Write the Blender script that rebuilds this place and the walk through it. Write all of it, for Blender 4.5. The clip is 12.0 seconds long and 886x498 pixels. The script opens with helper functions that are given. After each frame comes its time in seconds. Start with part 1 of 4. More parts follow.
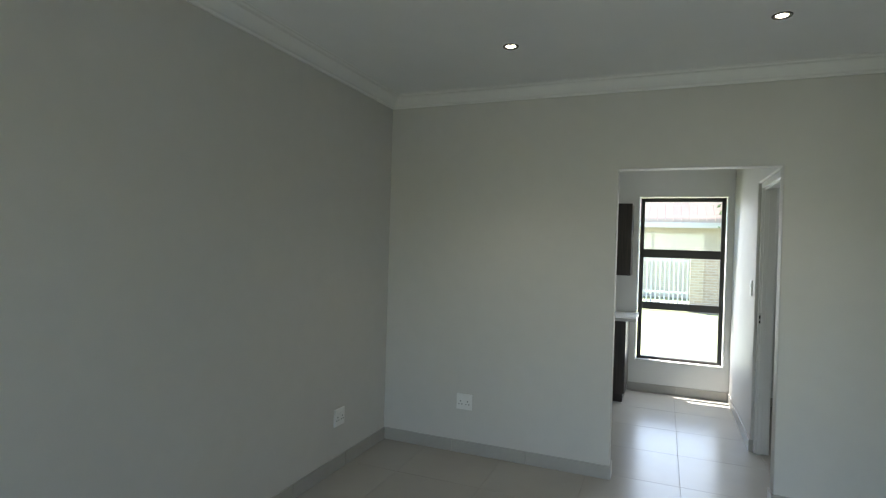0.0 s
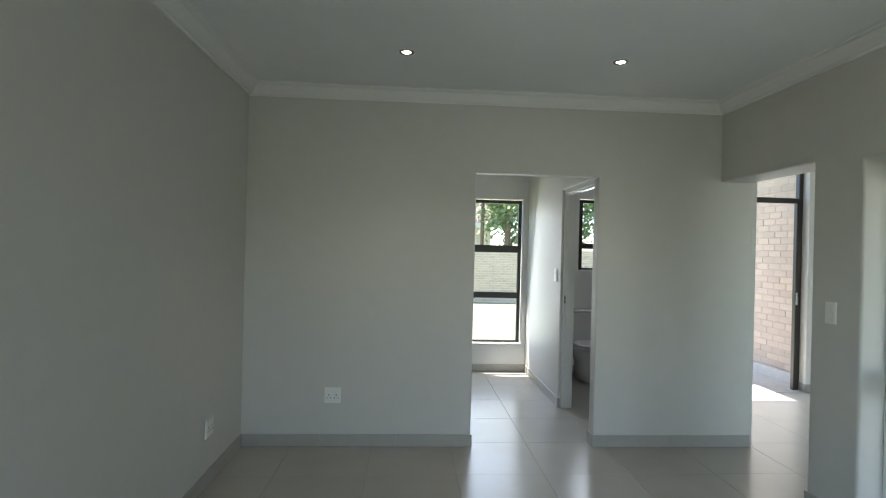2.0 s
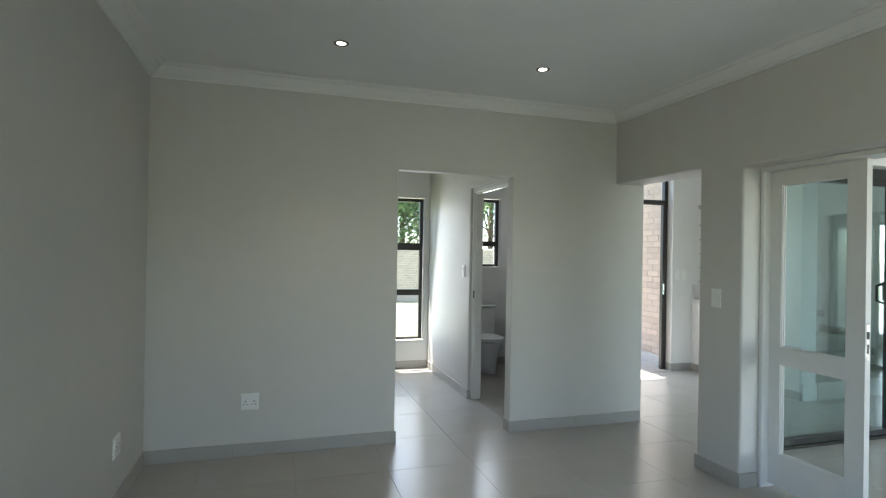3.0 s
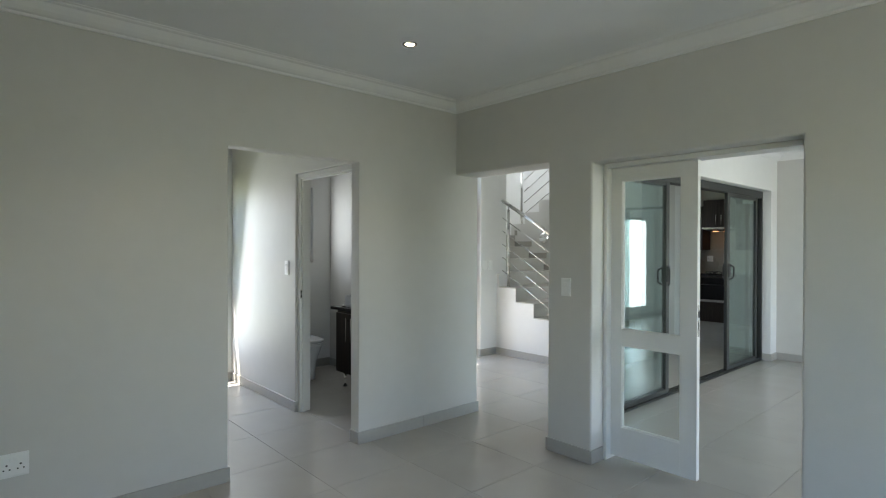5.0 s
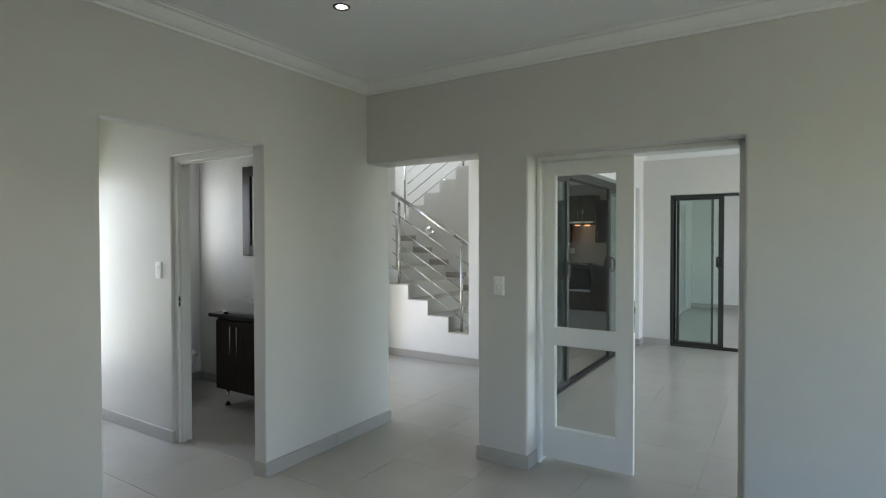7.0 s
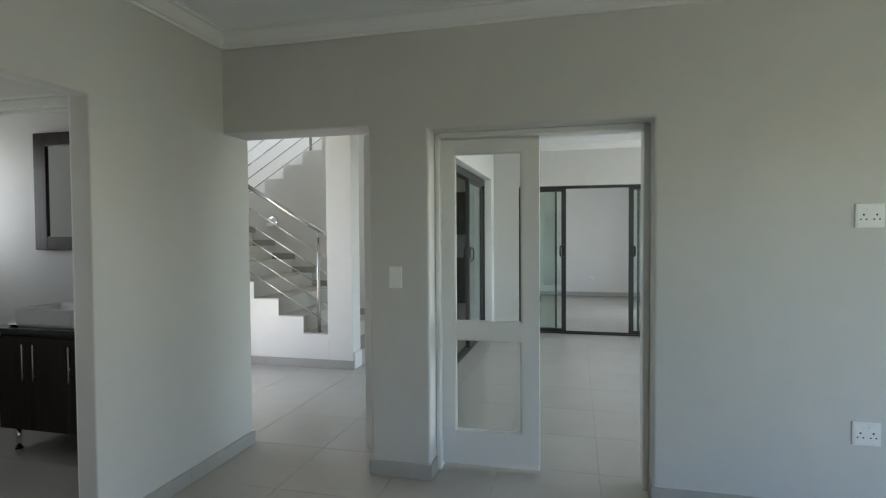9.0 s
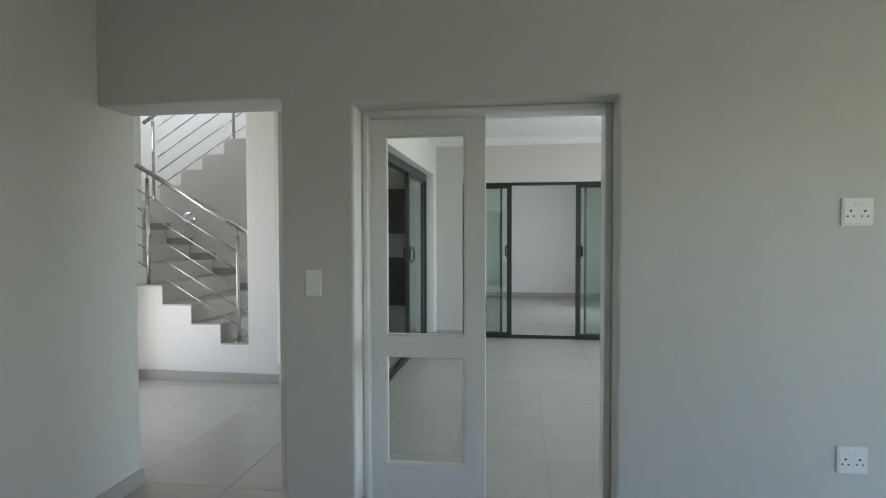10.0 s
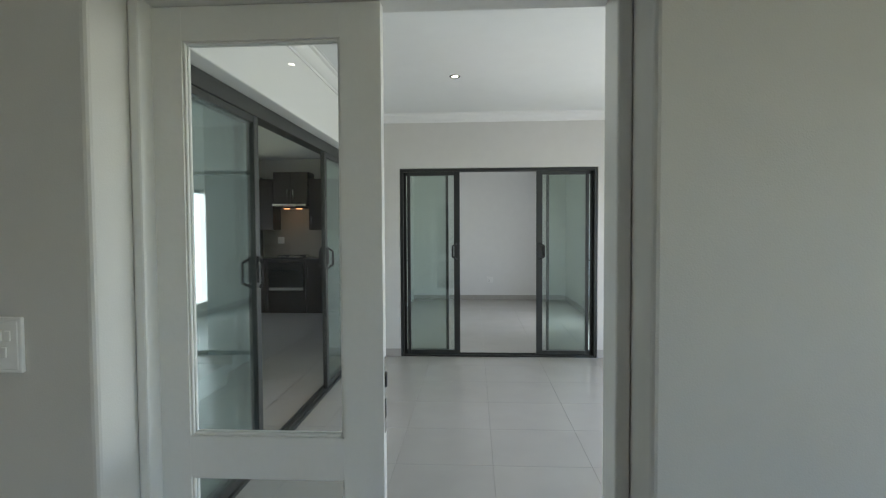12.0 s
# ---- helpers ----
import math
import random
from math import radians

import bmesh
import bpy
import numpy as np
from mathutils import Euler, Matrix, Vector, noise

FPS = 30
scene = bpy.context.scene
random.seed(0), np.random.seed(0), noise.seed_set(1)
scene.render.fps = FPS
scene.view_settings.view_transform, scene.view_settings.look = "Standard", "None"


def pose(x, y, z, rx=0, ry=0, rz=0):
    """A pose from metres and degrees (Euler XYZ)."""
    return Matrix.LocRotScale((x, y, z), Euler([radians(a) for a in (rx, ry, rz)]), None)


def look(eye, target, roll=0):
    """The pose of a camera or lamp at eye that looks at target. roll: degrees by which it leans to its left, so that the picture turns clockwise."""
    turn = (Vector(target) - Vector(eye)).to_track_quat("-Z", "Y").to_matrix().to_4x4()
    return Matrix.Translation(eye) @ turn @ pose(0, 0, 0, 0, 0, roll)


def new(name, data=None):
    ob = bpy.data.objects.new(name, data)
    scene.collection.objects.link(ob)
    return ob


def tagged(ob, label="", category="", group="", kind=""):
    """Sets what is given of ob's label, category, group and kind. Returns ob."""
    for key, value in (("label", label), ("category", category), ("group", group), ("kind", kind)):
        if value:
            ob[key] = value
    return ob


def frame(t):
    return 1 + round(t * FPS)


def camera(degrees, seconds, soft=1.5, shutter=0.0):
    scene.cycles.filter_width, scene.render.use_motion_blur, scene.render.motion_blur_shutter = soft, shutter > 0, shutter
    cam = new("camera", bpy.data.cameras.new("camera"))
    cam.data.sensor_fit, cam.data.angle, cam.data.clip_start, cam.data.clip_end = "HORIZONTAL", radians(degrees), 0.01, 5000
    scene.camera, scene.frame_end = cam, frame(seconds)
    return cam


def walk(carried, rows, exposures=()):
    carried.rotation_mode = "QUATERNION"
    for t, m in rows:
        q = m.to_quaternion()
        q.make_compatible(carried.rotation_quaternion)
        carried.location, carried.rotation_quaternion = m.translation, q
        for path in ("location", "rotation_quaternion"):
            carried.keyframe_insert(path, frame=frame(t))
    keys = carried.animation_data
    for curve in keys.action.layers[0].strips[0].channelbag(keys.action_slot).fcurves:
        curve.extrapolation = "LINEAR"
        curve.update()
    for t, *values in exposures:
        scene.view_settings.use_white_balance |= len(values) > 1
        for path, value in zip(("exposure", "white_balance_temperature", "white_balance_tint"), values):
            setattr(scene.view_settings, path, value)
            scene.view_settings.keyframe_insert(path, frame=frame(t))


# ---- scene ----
cam = camera(78.7, 12.0, soft=1.2)
PATH = [
    (0, (0.364, 0.166, 1.573), (-0.391, 2.018, 1.557), 1.7),
    (0.5, (0.207, 0.05, 1.565), (-0.328, 1.977, 1.552), 1.6),
    (1, (0.014, -0.041, 1.562), (-0.304, 1.933, 1.551), 1.5),
    (1.5, (-0.222, -0.092, 1.525), (-0.32, 1.905, 1.526), 1.4),
    (2, (-0.441, -0.138, 1.519), (-0.317, 1.858, 1.521), 1.4),
    (2.5, (-0.646, -0.147, 1.498), (-0.303, 1.824, 1.503), 1.1),
    (3, (-0.844, -0.086, 1.485), (-0.251, 1.824, 1.496), 1.0),
    (3.5, (-1.02, 0.069, 1.484), (-0.145, 1.867, 1.494), 0.9),
    (5.5, (-1.202, 0.745, 1.497), (0.216, 2.155, 1.477), 0.0),
    (6, (-1.213, 0.898, 1.504), (0.294, 2.213, 1.474), -0.1),
    (6.5, (-1.214, 1.047, 1.502), (0.383, 2.25, 1.472), -0.1),
    (7, (-1.243, 1.23, 1.519), (0.442, 2.307, 1.483), -0.1),
    (7.5, (-1.244, 1.39, 1.512), (0.532, 2.309, 1.475), -0.0),
    (9.5, (-0.81, 1.877, 1.453), (1.156, 2.239, 1.393), -0.3),
    (10, (-0.512, 1.875, 1.451), (1.468, 2.151, 1.391), -0.1),
    (10.5, (-0.196, 1.875, 1.456), (1.79, 2.098, 1.389), -0.3),
    (11, (0.17, 1.881, 1.448), (2.163, 2.034, 1.389), -0.2),
    (11.5, (0.533, 1.82, 1.477), (2.527, 1.954, 1.397), -0.2),
    (12, (0.858, 1.806, 1.466), (2.853, 1.92, 1.388), -0.3),
]
walk(cam, [(t, look(eye, target, roll)) for t, eye, target, roll in PATH], exposures=[(0.0, 2.40, 6500, 10), (1.5, 2.36, 6500, 10), (3.0, 2.50, 6500, 10.5), (5.5, 2.58, 6540, 11.5), (9.0, 2.46, 6560, 12), (12.0, 2.40, 6580, 13)])

# ---- world, sun, window light ----
SUN_AZ, SUN_EL = radians(-50), radians(70)        # azimuth from +y towards +x, elevation
world = bpy.data.worlds.new("sky")
scene.world = world
world.use_nodes = True
wn = world.node_tree
sky = wn.nodes.new("ShaderNodeTexSky")
sky.sky_type = "NISHITA"
sky.sun_disc = False
sky.sun_elevation = SUN_EL
sky.sun_rotation = SUN_AZ
sky.altitude = 1500
wn.nodes["Background"].inputs["Strength"].default_value = 0.15
wn.links.new(sky.outputs["Color"], wn.nodes["Background"].inputs["Color"])

sun = new("sun", bpy.data.lights.new("sun", "SUN"))
sun.data.energy, sun.data.angle, sun.data.color = 5.0, radians(0.55), (1.0, 0.95, 0.87)
sun_dir = Vector((math.sin(SUN_AZ) * math.cos(SUN_EL), math.cos(SUN_AZ) * math.cos(SUN_EL), math.sin(SUN_EL)))
sun.matrix_world = look((0, 0, 20), Vector((0, 0, 20)) - sun_dir)


XW_ROOM = -1.68                                     # inner face of the west wall


def sky_lamp(name, centre, aim, w, h, watts, colour=(0.90, 0.96, 1.0)):
    """Sky light that enters by one window opening, seen or added."""
    ob = new(name, bpy.data.lights.new(name, "AREA"))
    ob.data.shape, ob.data.size, ob.data.size_y = "RECTANGLE", w, h
    ob.data.energy, ob.data.color = watts, colour
    ob.matrix_world = look(centre, Vector(centre) + Vector(aim))
    return ob


# lamp at an unseen window, assumed as the lounge's daylight
sky_lamp("light_lounge_fill", (4.7, -0.78, 1.12), (0, 1, 0), 2.9, 1.85, 9.5)
sky_lamp("light_far_window", (9.21, -0.03, 1.15), (0, 1, 0), 1.0, 1.8, 5.5)
sky_lamp("light_hall_glazing", (3.3, 5.70, 1.38), (0, -1, 0), 1.4, 2.6, 2.8, (1.0, 0.98, 0.95))
# fill lamp at an added high opening, brightens the wall behind the upper flight
sky_lamp("light_stair_fill", (4.63, 6.85, 4.35), (1, 0, -0.25), 1.0, 1.2, 7.0)
sky_lamp("light_scullery_window", (0.55, 6.42, 1.22), (0, -1, -0.25), 0.8, 1.7, 2.7)
# fill lamp at an added, unseen kitchen window, to brighten the cabinets
sky_lamp("light_kitchen_fill", (8.4, 6.48, 1.5), (0, -1, 0), 1.5, 1.0, 0.8)
sky_lamp("light_washroom_window", (1.875, 6.61, 1.75), (0, -1, 0), 0.26, 0.8, 1.0)


# ---- materials ----
def mat(name, colour, rough=0.6, metal=0.0, spread=0.05, grain=30.0, bump=0.0, bump_scale=200.0, blotch=1.3, coat=0.0, vary=0.0, spec=0.5, plain=False):
    """A procedural surface: base colour varied at two scales, roughness wear and fine relief."""
    m = bpy.data.materials.new(name)
    m.use_nodes = True
    t, n = m.node_tree, m.node_tree.nodes
    b = n["Principled BSDF"]
    b.inputs["Metallic"].default_value = metal
    b.inputs["Coat Weight"].default_value = coat
    b.inputs["Specular IOR Level"].default_value = spec
    if plain:
        info, tone = n.new("ShaderNodeObjectInfo"), n.new("ShaderNodeMixRGB")
        tone.inputs["Color1"].default_value = (*[0.985 * v for v in colour], 1)
        tone.inputs["Color2"].default_value = (*[1.015 * v for v in colour], 1)
        t.links.new(info.outputs["Random"], tone.inputs["Fac"])
        geo, cloud, cc, gain = n.new("ShaderNodeNewGeometry"), n.new("ShaderNodeTexNoise"), n.new("ShaderNodeMapRange"), n.new("ShaderNodeVectorMath")
        cloud.noise_dimensions = "2D"
        cloud.inputs["Scale"].default_value, cloud.inputs["Detail"].default_value = 3.1, 3
        t.links.new(geo.outputs["Position"], cloud.inputs["Vector"])
        cc.inputs["To Min"].default_value, cc.inputs["To Max"].default_value = 0.97, 1.03
        gain.operation = "SCALE"
        cc.inputs["From Min"].default_value, cc.inputs["From Max"].default_value = 0.25, 0.75
        t.links.new(cloud.outputs["Fac"], cc.inputs["Value"])
        t.links.new(tone.outputs["Color"], gain.inputs[0])
        t.links.new(cc.outputs["Result"], gain.inputs["Scale"])
        t.links.new(gain.outputs["Vector"], b.inputs["Base Color"])
        b.inputs["Roughness"].default_value = rough
        return m
    big, small = n.new("ShaderNodeTexNoise"), n.new("ShaderNodeTexNoise")
    big.inputs["Scale"].default_value, small.inputs["Scale"].default_value = blotch, grain
    big.inputs["Detail"].default_value = small.inputs["Detail"].default_value = 4
    geo = n.new("ShaderNodeNewGeometry")
    shift = n.new("ShaderNodeVectorMath")
    shift.operation = "ADD"
    shift.inputs[1].default_value = (3.137, 7.291, 1.173)
    t.links.new(geo.outputs["Position"], shift.inputs[0])
    t.links.new(shift.outputs["Vector"], big.inputs["Vector"])
    t.links.new(shift.outputs["Vector"], small.inputs["Vector"])
    mix = n.new("ShaderNodeMath")
    mix.operation = "ADD"
    t.links.new(big.outputs["Fac"], mix.inputs[0])
    t.links.new(small.outputs["Fac"], mix.inputs[1])
    level = mix.outputs[0]
    if vary:
        info, add = n.new("ShaderNodeObjectInfo"), n.new("ShaderNodeMath")
        add.operation = "MULTIPLY_ADD"
        add.inputs[1].default_value = vary
        t.links.new(info.outputs["Random"], add.inputs[0])
        t.links.new(level, add.inputs[2])
        level = add.outputs[0]
    ramp = n.new("ShaderNodeMapRange")
    ramp.inputs["From Min"].default_value, ramp.inputs["From Max"].default_value = 0.6, 1.4 + vary
    ramp.inputs["To Min"].default_value, ramp.inputs["To Max"].default_value = 1 - spread, 1 + spread
    t.links.new(level, ramp.inputs["Value"])
    scale = n.new("ShaderNodeVectorMath")
    scale.operation = "SCALE"
    scale.inputs[0].default_value = colour
    t.links.new(ramp.outputs["Result"], scale.inputs["Scale"])
    t.links.new(scale.outputs["Vector"], b.inputs["Base Color"])
    rr = n.new("ShaderNodeMapRange")
    rr.inputs["From Min"].default_value, rr.inputs["From Max"].default_value = 0.3, 0.7
    rr.inputs["To Min"].default_value, rr.inputs["To Max"].default_value = rough * 0.88, min(1, rough * 1.12)
    t.links.new(big.outputs["Fac"], rr.inputs["Value"])
    t.links.new(rr.outputs["Result"], b.inputs["Roughness"])
    if bump:
        fine, bp = n.new("ShaderNodeTexNoise"), n.new("ShaderNodeBump")
        fine.inputs["Scale"].default_value = bump_scale
        bp.inputs["Strength"].default_value, bp.inputs["Distance"].default_value = bump, 0.004
        t.links.new(geo.outputs["Position"], fine.inputs["Vector"])
        t.links.new(fine.outputs["Fac"], bp.inputs["Height"])
        t.links.new(bp.outputs["Normal"], b.inputs["Normal"])
    return m


def wood(name, dark, light, rough=0.4, axis=2):
    """Dark veneer with stretched grain along one axis."""
    m = bpy.data.materials.new(name)
    m.use_nodes = True
    t, n = m.node_tree, m.node_tree.nodes
    b = n["Principled BSDF"]
    geo, mp, nz, rp = n.new("ShaderNodeNewGeometry"), n.new("ShaderNodeMapping"), n.new("ShaderNodeTexNoise"), n.new("ShaderNodeValToRGB")
    sc = [60, 60, 60]
    sc[axis] = 2.5
    mp.inputs["Scale"].default_value = sc
    nz.inputs["Scale"].default_value, nz.inputs["Detail"].default_value = 1.0, 6
    rp.color_ramp.elements[0].color, rp.color_ramp.elements[1].color = (*dark, 1), (*light, 1)
    rp.color_ramp.elements[0].position, rp.color_ramp.elements[1].position = 0.35, 0.7
    t.links.new(geo.outputs["Position"], mp.inputs["Vector"])
    t.links.new(mp.outputs["Vector"], nz.inputs["Vector"])
    t.links.new(nz.outputs["Fac"], rp.inputs["Fac"])
    t.links.new(rp.outputs["Color"], b.inputs["Base Color"])
    b.inputs["Roughness"].default_value = rough
    return m


def glass(name, tint, normal_share):
    """Thin window glass: clear or tinted, with a mirror share that grows to grazing angles."""
    m = bpy.data.materials.new(name)
    m.use_nodes = True
    t, n = m.node_tree, m.node_tree.nodes
    n.remove(n["Principled BSDF"])
    tr, gl, lw, pw, sh, mx = n.new("ShaderNodeBsdfTransparent"), n.new("ShaderNodeBsdfGlossy"), n.new("ShaderNodeLayerWeight"), n.new("ShaderNodeMath"), n.new("ShaderNodeMapRange"), n.new("ShaderNodeMixShader")
    tr.inputs["Color"].default_value = (*tint, 1)
    gl.inputs["Color"].default_value = (0.90, 0.96, 0.95, 1)
    gl.inputs["Roughness"].default_value = 0.015
    lw.inputs["Blend"].default_value = 0.5
    pw.operation = "POWER"
    pw.inputs[1].default_value = 5.0
    sh.inputs["To Min"].default_value, sh.inputs["To Max"].default_value = normal_share, 1.0
    t.links.new(lw.outputs["Facing"], pw.inputs[0])
    t.links.new(pw.outputs[0], sh.inputs["Value"])
    t.links.new(sh.outputs["Result"], mx.inputs[0])
    t.links.new(tr.outputs[0], mx.inputs[1])
    t.links.new(gl.outputs[0], mx.inputs[2])
    t.links.new(mx.outputs[0], n["Material Output"].inputs["Surface"])
    return m


def glow(name, colour, strength):
    m = bpy.data.materials.new(name)
    m.use_nodes = True
    b = m.node_tree.nodes["Principled BSDF"]
    b.inputs["Base Color"].default_value = (*colour, 1)
    b.inputs["Emission Color"].default_value = (*colour, 1)
    b.inputs["Emission Strength"].default_value = strength
    return m


PAINT = mat("greige_wall_paint", (0.60, 0.588, 0.556), 0.55, spread=0.025, grain=9, bump=0.12, bump_scale=260, blotch=0.8)
WHITE_WALL = mat("white_wall_paint", (0.76, 0.76, 0.74), 0.55, spread=0.02, grain=9, bump=0.1, bump_scale=260, blotch=0.8)
CEILING = mat("ceiling_paint", (0.82, 0.83, 0.82), 0.7, spread=0.02, grain=6, bump=0.08, bump_scale=180)
CORNICE = mat("cornice_plaster", (0.80, 0.80, 0.78), 0.6, spread=0.02, grain=20)
GLOSS_WHITE = mat("white_enamel_paint", (0.74, 0.735, 0.71), 0.32, spread=0.02, grain=40, bump=0.08, bump_scale=90)
TILE = mat("porcelain_floor_tile", (0.41, 0.393, 0.362), 0.24, plain=True)
GROUT = mat("tile_grout", (0.33, 0.316, 0.29), 0.85, spread=0.12, grain=60)
SKIRT = mat("skirting_tile", (0.40, 0.385, 0.355), 0.35, spread=0.05, grain=22, blotch=3)
STAIR_TILE = mat("stair_tile", (0.45, 0.432, 0.39), 0.4, spread=0.06, grain=22, blotch=3, vary=0.2)
STAIR_SKIRT = mat("stair_skirting_tile", (0.31, 0.295, 0.262), 0.42, spread=0.06, grain=22, blotch=3, vary=0.2)
BRONZE = mat("dark_bronze_aluminium", (0.035, 0.031, 0.028), 0.38, 0.0, spread=0.1, grain=60)
CHARCOAL = mat("charcoal_aluminium", (0.022, 0.025, 0.023), 0.42, 0.0, spread=0.1, grain=60)
STEEL = mat("brushed_stainless_steel", (0.62, 0.61, 0.58), 0.26, 1.0, spread=0.06, grain=120)
CHROME = mat("chrome", (0.86, 0.86, 0.86), 0.09, 1.0, spread=0.02)
PLASTIC = mat("white_switch_plastic", (0.82, 0.82, 0.80), 0.3, spread=0.02)
HOLE = mat("socket_slots", (0.02, 0.02, 0.02), 0.6)
BLACK = mat("black_handle", (0.015, 0.015, 0.016), 0.4)
CERAMIC = mat("white_ceramic", (0.82, 0.83, 0.83), 0.08, spread=0.01, coat=0.4)
DARK_WOOD = wood("wenge_veneer", (0.012, 0.008, 0.006), (0.04, 0.026, 0.02), 0.35)
GRANITE = mat("dark_granite", (0.05, 0.048, 0.05), 0.18, spread=0.5, grain=260, blotch=40)
LIGHT_TOP = mat("pale_stone_worktop", (0.62, 0.62, 0.60), 0.2, spread=0.1, grain=200, blotch=30)
SPLASH = mat("kitchen_splashback", (0.33, 0.31, 0.26), 0.3, spread=0.06, grain=20)
OVEN = mat("black_oven_glass", (0.01, 0.01, 0.011), 0.08)
CLEAR = glass("clear_glass", (0.97, 0.98, 0.975), 0.04)
TINTED = glass("tinted_glass", (0.88, 0.925, 0.905), 0.08)
FILMED = glass("solar_film_glass", (0.87, 0.94, 0.935), 0.09)
MIRROR = mat("mirror_silver", (0.9, 0.92, 0.92), 0.01, 1.0, spread=0.0)
LAMP_GLOW = glow("downlight_glow", (1.0, 0.93, 0.74), 9.0)
HOOD_GLOW = glow("hood_lamp_glow", (1.0, 0.42, 0.16), 0.5)
BRICK = mat("clay_face_brick", (0.46, 0.365, 0.295), 0.85, spread=0.16, grain=40, blotch=9, bump=0.5, bump_scale=90, vary=0.8)
MORTAR = mat("brick_mortar", (0.40, 0.335, 0.28), 0.95, spread=0.1, grain=60, bump=0.4)
# dark brown for the added ground slabs, so less light bounces indoors
BOUNCE_SLAB = mat("dark_bounce_slab", (0.13, 0.122, 0.08), 0.85, spread=0.2, grain=18, blotch=3, bump=0.3)
LAWN = mat("lawn_grass", (0.22, 0.245, 0.13), 0.9, spread=0.4, grain=8, blotch=0.5, bump=1.0, bump_scale=60)
PAVING = mat("patio_paving", (0.50, 0.46, 0.41), 0.8, spread=0.12, grain=20, blotch=2, bump=0.2)
ROOF_TILE = mat("clay_roof_tile", (0.58, 0.48, 0.44), 0.8, spread=0.2, grain=10, vary=0.6)
HOUSE_WALL = mat("cream_house_plaster", (0.62, 0.57, 0.49), 0.85, spread=0.08, grain=8, bump=0.3)
GATE_PAINT = mat("pale_gate_paint", (0.62, 0.63, 0.62), 0.5, spread=0.06)
BARK = mat("tree_bark", (0.12, 0.09, 0.06), 0.9, spread=0.3, grain=30, bump=0.8, bump_scale=40)
LEAF = mat("tree_leaf", (0.12, 0.19, 0.07), 0.6, spread=0.4, grain=4, blotch=1.0)


# ---- mesh helpers ----
def slab(bm, x0, x1, y0, y1, z0, z1, bevel=0.0, seg=2):
    """One box, with rounded edges where bevel is given."""
    t = bmesh.new() if bevel else bm
    vs = [t.verts.new((x, y, z)) for x in (x0, x1) for y in (y0, y1) for z in (z0, z1)]
    for q in ((0, 1, 3, 2), (4, 6, 7, 5), (0, 4, 5, 1), (2, 3, 7, 6), (0, 2, 6, 4), (1, 5, 7, 3)):
        t.faces.new([vs[k] for k in q])
    if bevel:
        bmesh.ops.bevel(t, geom=t.edges[:], offset=bevel, segments=seg, affect="EDGES", profile=0.5)
        merge(bm, t)
    return bm


def merge(bm, other, m=None):
    """Adds the bmesh other to bm and frees it."""
    if m is not None:
        bmesh.ops.transform(other, matrix=m, verts=other.verts[:])
    me = bpy.data.meshes.new("tmp")
    other.to_mesh(me)
    other.free()
    bm.from_mesh(me)
    bpy.data.meshes.remove(me)
    return bm


def box(*a, bevel=0.0, seg=2):
    return slab(bmesh.new(), *a, bevel=bevel, seg=seg)


def rod(bm, a, b, r, n=12, cap=True):
    """A round bar from a to b."""
    a, b = Vector(a), Vector(b)
    t = bmesh.new()
    bmesh.ops.create_cone(t, cap_ends=cap, segments=n, radius1=r, radius2=r, depth=(b - a).length)
    turn = (b - a).to_track_quat("Z", "Y").to_matrix().to_4x4()
    for f in t.faces:
        f.smooth = len(f.verts) == 4
    return merge(bm, t, Matrix.Translation((a + b) / 2) @ turn)


def lathe(profile, n=32, squash=(1, 1)):
    """A turned body from (radius, z) pairs."""
    bm = bmesh.new()
    rings = [[bm.verts.new((r * squash[0] * math.cos(2 * math.pi * k / n), r * squash[1] * math.sin(2 * math.pi * k / n), z)) for k in range(n)] for r, z in profile]
    for lo, hi in zip(rings, rings[1:]):
        for k in range(n):
            f = bm.faces.new((lo[k], lo[(k + 1) % n], hi[(k + 1) % n], hi[k]))
            f.smooth = True
    bm.faces.new(rings[-1])
    bm.faces.new(rings[0][::-1])
    return bm


def loft(rings, smooth=True):
    """A skin over rings of points, closed at both ends."""
    bm = bmesh.new()
    vr = [[bm.verts.new(p) for p in ring] for ring in rings]
    n = len(vr[0])
    for lo, hi in zip(vr, vr[1:]):
        for k in range(n):
            bm.faces.new((lo[k], lo[(k + 1) % n], hi[(k + 1) % n], hi[k])).smooth = smooth
    bm.faces.new(vr[-1])
    bm.faces.new(vr[0][::-1])
    bmesh.ops.recalc_face_normals(bm, faces=bm.faces[:])
    return bm


def prism(points, axis, lo, hi):
    """A straight extrusion of a 2D outline along one axis ('x': points are (y, z); 'y': (x, z); 'z': (x, y))."""
    def at(p, v):
        return {"x": (v, p[0], p[1]), "y": (p[0], v, p[1]), "z": (p[0], p[1], v)}[axis]
    bm = bmesh.new()
    a = [bm.verts.new(at(p, lo)) for p in points]
    b = [bm.verts.new(at(p, hi)) for p in points]
    n = len(points)
    bm.faces.new(a)
    bm.faces.new(b[::-1])
    for k in range(n):
        bm.faces.new((a[k], b[k], b[(k + 1) % n], a[(k + 1) % n]))
    bmesh.ops.recalc_face_normals(bm, faces=bm.faces[:])
    return bm


def mesh_of(name, bm, material):
    me = bpy.data.meshes.new(name)
    bm.to_mesh(me)
    bm.free()
    me.materials.append(material)
    return me


def part(name, bm, material, parent=None, label=""):
    """One mesh object, under a thing or part where parent is given."""
    ob = new(name, mesh_of(name, bm, material))
    if parent is not None:
        ob.parent = parent
    return tagged(ob, label)


